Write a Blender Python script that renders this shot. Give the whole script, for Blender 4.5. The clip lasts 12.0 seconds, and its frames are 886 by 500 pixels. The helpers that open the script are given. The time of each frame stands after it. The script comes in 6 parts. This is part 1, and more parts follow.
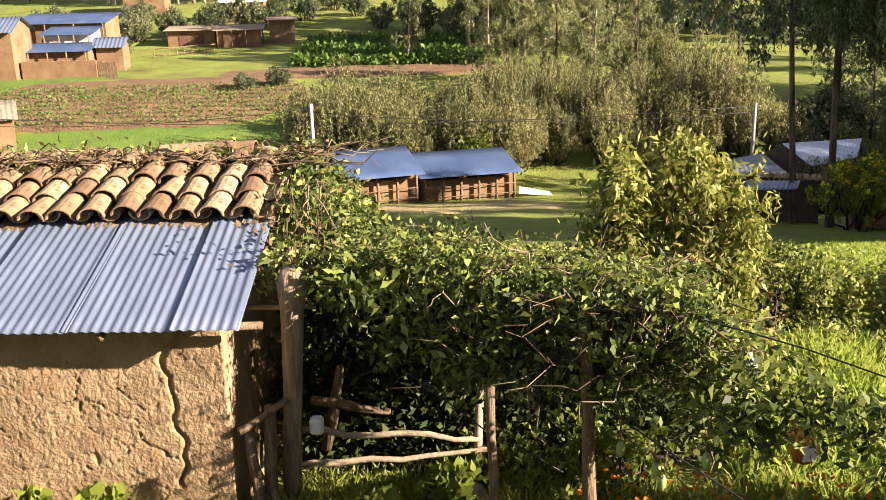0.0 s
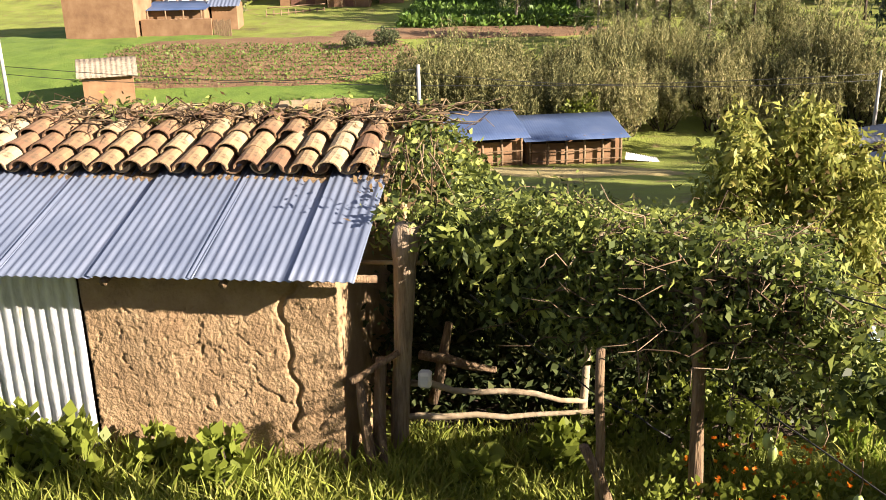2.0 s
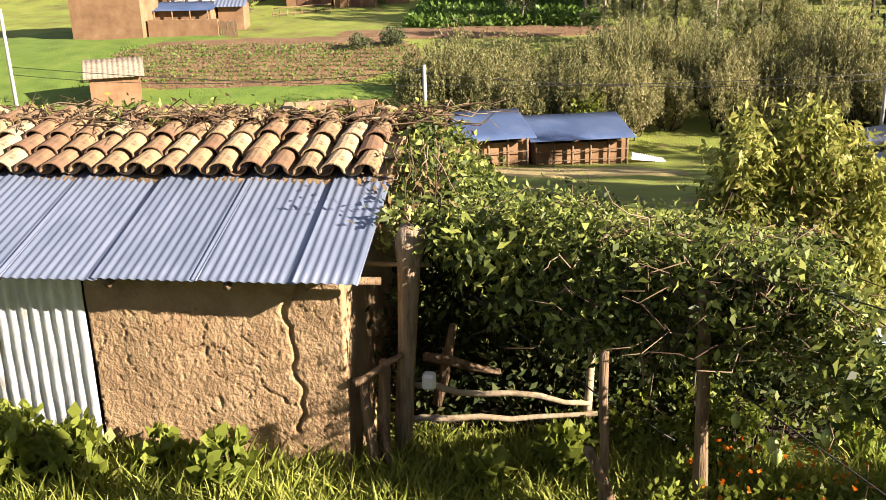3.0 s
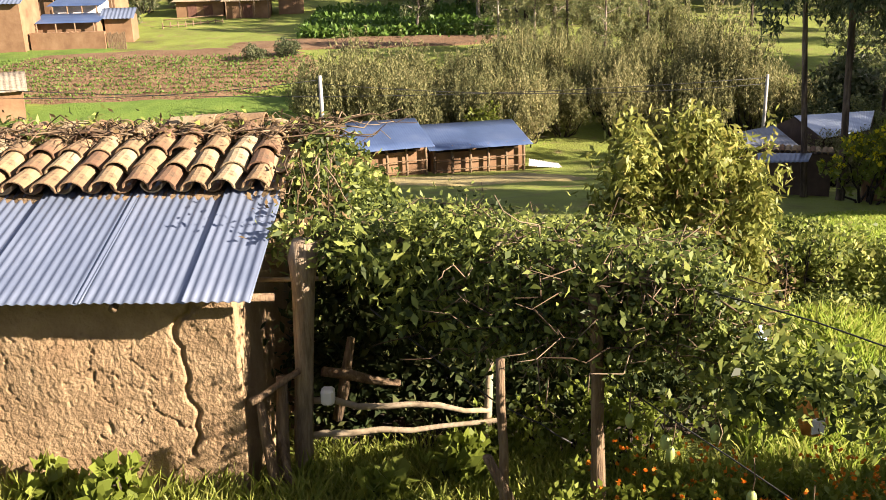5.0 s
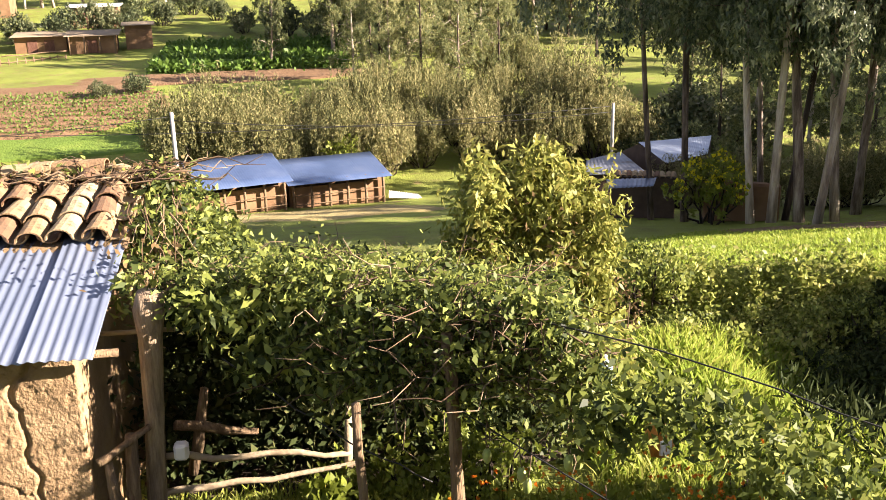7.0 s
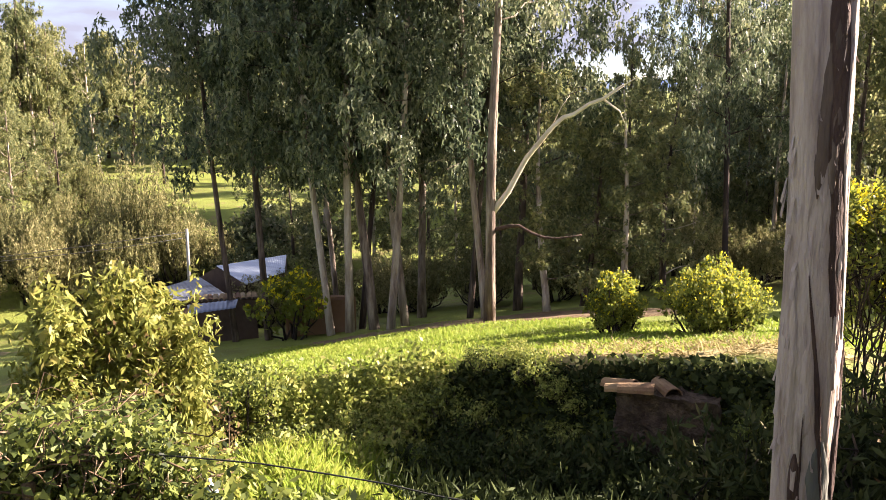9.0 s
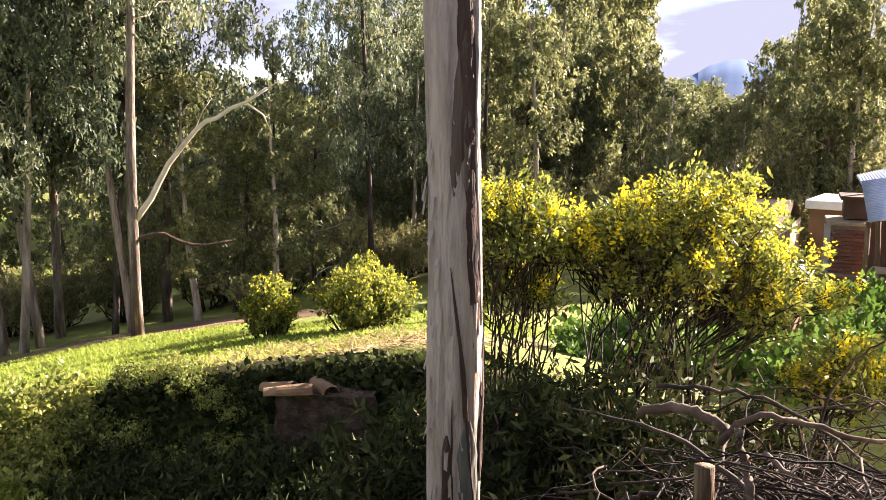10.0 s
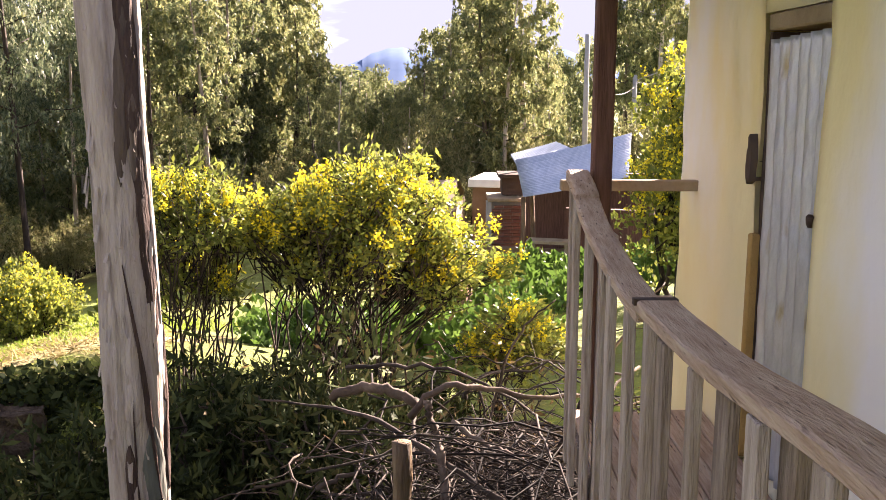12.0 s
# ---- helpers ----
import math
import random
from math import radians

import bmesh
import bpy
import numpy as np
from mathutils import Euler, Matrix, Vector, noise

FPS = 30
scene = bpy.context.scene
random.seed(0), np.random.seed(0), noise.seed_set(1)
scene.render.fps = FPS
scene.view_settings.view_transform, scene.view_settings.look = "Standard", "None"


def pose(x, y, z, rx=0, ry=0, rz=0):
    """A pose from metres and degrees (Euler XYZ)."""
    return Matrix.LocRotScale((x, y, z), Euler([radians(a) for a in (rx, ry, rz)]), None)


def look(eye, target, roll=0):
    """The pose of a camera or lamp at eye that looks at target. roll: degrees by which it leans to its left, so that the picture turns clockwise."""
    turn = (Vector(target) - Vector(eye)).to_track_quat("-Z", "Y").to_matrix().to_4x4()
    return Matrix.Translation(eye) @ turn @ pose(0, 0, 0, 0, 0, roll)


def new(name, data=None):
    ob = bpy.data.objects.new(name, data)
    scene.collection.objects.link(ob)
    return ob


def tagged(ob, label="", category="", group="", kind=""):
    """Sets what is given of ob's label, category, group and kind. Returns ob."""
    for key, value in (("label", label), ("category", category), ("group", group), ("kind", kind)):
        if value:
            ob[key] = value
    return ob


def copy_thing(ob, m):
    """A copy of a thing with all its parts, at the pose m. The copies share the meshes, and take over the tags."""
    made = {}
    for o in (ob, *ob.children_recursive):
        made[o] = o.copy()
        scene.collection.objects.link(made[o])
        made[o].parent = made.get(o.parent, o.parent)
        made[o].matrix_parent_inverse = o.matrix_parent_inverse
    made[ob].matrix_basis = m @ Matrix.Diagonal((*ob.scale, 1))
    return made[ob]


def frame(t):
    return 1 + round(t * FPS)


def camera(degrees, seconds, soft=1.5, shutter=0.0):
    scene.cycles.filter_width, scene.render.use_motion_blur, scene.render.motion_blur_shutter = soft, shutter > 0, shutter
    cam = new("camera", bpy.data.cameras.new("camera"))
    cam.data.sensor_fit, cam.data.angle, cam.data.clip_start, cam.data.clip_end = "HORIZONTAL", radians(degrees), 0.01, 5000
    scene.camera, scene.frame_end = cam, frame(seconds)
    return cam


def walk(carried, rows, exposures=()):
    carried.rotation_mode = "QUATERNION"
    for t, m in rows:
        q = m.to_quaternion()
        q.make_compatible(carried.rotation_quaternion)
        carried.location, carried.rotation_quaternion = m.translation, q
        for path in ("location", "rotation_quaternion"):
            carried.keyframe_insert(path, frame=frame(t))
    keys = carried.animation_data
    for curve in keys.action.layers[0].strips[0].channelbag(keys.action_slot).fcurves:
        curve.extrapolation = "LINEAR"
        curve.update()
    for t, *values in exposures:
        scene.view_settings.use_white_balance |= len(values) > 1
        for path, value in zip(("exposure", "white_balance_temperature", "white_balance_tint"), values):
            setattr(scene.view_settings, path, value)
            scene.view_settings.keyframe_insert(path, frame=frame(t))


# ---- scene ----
cam = camera(50.83, 12.0, soft=0.8)
PATH = [
    (0.0, pose(0.003, 0.010, 4.283, 73.00, 1.20, 0.00)),
    (0.5, pose(-0.037, -0.034, 4.280, 72.95, 1.12, 0.01)),
    (1.0, pose(-0.075, -0.048, 4.274, 71.97, 1.05, 2.39)),
    (1.5, pose(-0.094, -0.047, 4.265, 71.02, 1.19, 5.74)),
    (2.0, pose(-0.095, -0.060, 4.274, 70.88, 1.24, 6.41)),
    (2.5, pose(-0.087, -0.053, 4.283, 70.87, 1.32, 6.68)),
    (4.3, pose(-0.050, -0.022, 4.289, 71.17, 1.38, 6.84)),
    (4.5, pose(-0.042, -0.016, 4.290, 71.31, 1.38, 5.76)),
    (5.0, pose(-0.008, -0.007, 4.290, 71.31, 1.26, 0.56)),
    (5.5, pose(0.035, 0.010, 4.305, 71.40, 1.19, -3.73)),
    (6.0, pose(0.076, 0.012, 4.339, 71.56, 1.16, -5.30)),
    (6.5, pose(0.113, 0.012, 4.378, 71.74, 1.15, -6.88)),
    (6.7, pose(0.112, 0.012, 4.376, 71.92, 1.14, -7.18)),
    (8.3, pose(-0.031, -0.001, 4.308, 80.51, 0.87, -21.15)),
    (8.5, pose(-0.032, -0.005, 4.313, 80.33, 0.79, -24.57)),
    (9.0, pose(0.028, -0.002, 4.315, 80.27, 0.35, -33.89)),
    (9.5, pose(0.019, -0.006, 4.309, 80.74, -0.16, -44.39)),
    (10.0, pose(0.030, 0.024, 4.310, 80.49, -0.28, -55.34)),
    (10.5, pose(0.049, 0.044, 4.298, 79.95, -0.09, -64.32)),
    (11.0, pose(0.076, 0.059, 4.288, 79.48, -0.02, -70.41)),
    (11.5, pose(0.106, 0.077, 4.285, 79.61, -0.09, -74.51)),
    (12.0, pose(0.126, 0.098, 4.280, 79.79, -0.11, -75.26)),
]
walk(cam, PATH, ((0.0, 2.14, 6350, 20), (4.5, 2.14, 6350, 20), (6.5, 2.45, 6350, 22), (8.5, 2.62, 6300, 25), (9.5, 2.7, 6300, 26), (12.0, 2.98, 6350, 30)))

# ---- light ----
SUN = Vector((0.90, -0.305, 0.40)).normalized()
world = bpy.data.worlds.new("sky")
scene.world = world
world.use_nodes = True
wn, wl = world.node_tree.nodes, world.node_tree.links
sky = wn.new("ShaderNodeTexSky")
sky.sky_type, sky.sun_disc = "NISHITA", False
sky.sun_elevation = math.asin(SUN.z)
sky.sun_rotation = math.atan2(SUN.x, SUN.y)
sky.altitude, sky.dust_density = 3000, 1.2
wc = wn.new("ShaderNodeTexCoord")
wm = wn.new("ShaderNodeMapping")
wm.inputs["Scale"].default_value = (1.6, 1.6, 7.0)
wnoise = wn.new("ShaderNodeTexNoise")
wnoise.inputs["Scale"].default_value, wnoise.inputs["Detail"].default_value = 2.2, 8
wramp = wn.new("ShaderNodeValToRGB")
wramp.color_ramp.elements[0].position, wramp.color_ramp.elements[1].position = 0.33, 0.52
wmix = wn.new("ShaderNodeMix")
wmix.data_type = "RGBA"
wmix.inputs[7].default_value = (2.1, 2.25, 2.6, 1)
wl.new(wc.outputs["Generated"], wm.inputs["Vector"])
wl.new(wm.outputs["Vector"], wnoise.inputs["Vector"])
wl.new(wnoise.outputs["Fac"], wramp.inputs["Fac"])
wl.new(wramp.outputs["Color"], wmix.inputs[0])
wl.new(sky.outputs["Color"], wmix.inputs[6])
wl.new(wmix.outputs[2], wn["Background"].inputs["Color"])
wn["Background"].inputs["Strength"].default_value = 0.05
sun = new("sun", bpy.data.lights.new("sun", "SUN"))
sun.data.energy, sun.data.angle, sun.data.color = 5.0, radians(0.6), (1.0, 0.88, 0.68)
sun.matrix_world = look(SUN * 50, (0, 0, 0))

rng = np.random.default_rng(7)


# ---- materials ----
def mat(name, cols, scale=3.0, rough=0.8, metal=0.0, bump=0.3, bump_scale=40.0, fine=None, stretch=(1, 1, 1), island=0.0, piece=0.0, coords="Object", stain=None, spec=0.3, dist=0.02, crack=None):
    """A surface: a ramp of colours by noise at two scales, with bump; island/piece: how far single pieces differ."""
    m = bpy.data.materials.new(name)
    m.use_nodes = True
    n, l = m.node_tree.nodes, m.node_tree.links
    b = n["Principled BSDF"]
    b.inputs["Roughness"].default_value, b.inputs["Metallic"].default_value = rough, metal
    b.inputs["Specular IOR Level"].default_value = spec
    tc, mp = n.new("ShaderNodeTexCoord"), n.new("ShaderNodeMapping")
    mp.inputs["Scale"].default_value = stretch
    l.new(tc.outputs[coords], mp.inputs["Vector"])
    a = n.new("ShaderNodeTexNoise")
    a.inputs["Scale"].default_value, a.inputs["Detail"].default_value, a.inputs["Roughness"].default_value = scale, 8, 0.65
    l.new(mp.outputs["Vector"], a.inputs["Vector"])
    fac = a.outputs["Fac"]
    if island or piece:
        src = n.new("ShaderNodeNewGeometry").outputs["Random Per Island"] if island else n.new("ShaderNodeObjectInfo").outputs["Random"]
        amt = island or piece
        sub, mul, add = (n.new("ShaderNodeMath") for _ in range(3))
        sub.operation, mul.operation, add.operation = "SUBTRACT", "MULTIPLY", "ADD"
        l.new(src, sub.inputs[0]); sub.inputs[1].default_value = 0.5
        l.new(sub.outputs[0], mul.inputs[0]); mul.inputs[1].default_value = amt
        l.new(fac, add.inputs[0]); l.new(mul.outputs[0], add.inputs[1])
        fac = add.outputs[0]
    r = n.new("ShaderNodeValToRGB")
    els = r.color_ramp.elements
    while len(els) < len(cols):
        els.new(0.5)
    for i, c in enumerate(cols):
        els[i].position = 0.28 + 0.44 * i / max(1, len(cols) - 1)
        els[i].color = (*c, 1)
    l.new(fac, r.inputs["Fac"])
    col = r.outputs["Color"]
    if stain:
        s2 = n.new("ShaderNodeTexNoise")
        s2.inputs["Scale"].default_value, s2.inputs["Detail"].default_value = stain[1], 6
        l.new(mp.outputs["Vector"], s2.inputs["Vector"])
        sr = n.new("ShaderNodeValToRGB")
        sr.color_ramp.elements[0].position, sr.color_ramp.elements[1].position = stain[2], stain[2] + 0.12
        l.new(s2.outputs["Fac"], sr.inputs["Fac"])
        mx = n.new("ShaderNodeMix")
        mx.data_type = "RGBA"
        mx.inputs[7].default_value = (*stain[0], 1)
        l.new(sr.outputs["Color"], mx.inputs[0]); l.new(col, mx.inputs[6])
        col = mx.outputs[2]
    l.new(col, b.inputs["Base Color"])
    if bump:
        f = n.new("ShaderNodeTexNoise")
        f.inputs["Scale"].default_value, f.inputs["Detail"].default_value = bump_scale, 6
        l.new(mp.outputs["Vector"], f.inputs["Vector"])
        height = f.outputs["Fac"]
        if crack:
            vo, wr_, ad, rm, mu = n.new("ShaderNodeTexVoronoi"), n.new("ShaderNodeTexNoise"), n.new("ShaderNodeVectorMath"), n.new("ShaderNodeMapRange"), n.new("ShaderNodeMath")
            vo.feature = "DISTANCE_TO_EDGE"
            vo.inputs["Scale"].default_value = crack[0]
            wr_.inputs["Scale"].default_value, wr_.inputs["Detail"].default_value = crack[0] * 1.3, 4
            l.new(mp.outputs["Vector"], wr_.inputs["Vector"])
            ad.operation = "MULTIPLY_ADD"
            l.new(wr_.outputs["Color"], ad.inputs[0]); ad.inputs[1].default_value = (.22, .22, .22)
            l.new(mp.outputs["Vector"], ad.inputs[2]); l.new(ad.outputs[0], vo.inputs["Vector"])
            rm.inputs["From Max"].default_value = crack[1]
            l.new(vo.outputs["Distance"], rm.inputs["Value"])
            mu.operation = "ADD"
            l.new(f.outputs["Fac"], mu.inputs[0]); l.new(rm.outputs["Result"], mu.inputs[1])
            height = mu.outputs[0]
        bp = n.new("ShaderNodeBump")
        bp.inputs["Strength"].default_value, bp.inputs["Distance"].default_value = bump, dist
        l.new(height, bp.inputs["Height"])
        l.new(bp.outputs["Normal"], b.inputs["Normal"])
    return m


def leaf_mat(name, cols, light=0.25, rough=0.45, patchy=0.9, spec=0.2):
    """Foliage: tone by plant, by spray and by leaf; light passes through it."""
    m = bpy.data.materials.new(name)
    m.use_nodes = True
    n, l = m.node_tree.nodes, m.node_tree.links
    b, out = n["Principled BSDF"], n["Material Output"]
    b.inputs["Roughness"].default_value = rough
    b.inputs["Specular IOR Level"].default_value = spec
    g, r = n.new("ShaderNodeNewGeometry"), n.new("ShaderNodeValToRGB")
    els = r.color_ramp.elements
    while len(els) < len(cols):
        els.new(0.5)
    for i, c in enumerate(cols):
        els[i].position, els[i].color = i / (len(cols) - 1), (*c, 1)
    tc, nz, oi = n.new("ShaderNodeTexCoord"), n.new("ShaderNodeTexNoise"), n.new("ShaderNodeObjectInfo")
    nz.inputs["Scale"].default_value, nz.inputs["Detail"].default_value = patchy, 3
    l.new(tc.outputs["Object"], nz.inputs["Vector"])
    m1, m2, m3 = (n.new("ShaderNodeMath") for _ in range(3))
    for q, w in ((m1, .58), (m2, .55), (m3, .3)):
        q.operation = "MULTIPLY_ADD"
        q.inputs[1].default_value = w
    m1.inputs[2].default_value = -.2
    l.new(g.outputs["Random Per Island"], m1.inputs[0])
    l.new(nz.outputs["Fac"], m2.inputs[0]); l.new(m1.outputs[0], m2.inputs[2])
    l.new(oi.outputs["Random"], m3.inputs[0]); l.new(m2.outputs[0], m3.inputs[2])
    l.new(m3.outputs[0], r.inputs["Fac"])
    l.new(r.outputs["Color"], b.inputs["Base Color"])
    t, mx = n.new("ShaderNodeBsdfTranslucent"), n.new("ShaderNodeMixShader")
    l.new(r.outputs["Color"], t.inputs["Color"])
    mx.inputs[0].default_value = light
    l.new(b.outputs[0], mx.inputs[1]); l.new(t.outputs[0], mx.inputs[2])
    l.new(mx.outputs[0], out.inputs["Surface"])
    return m


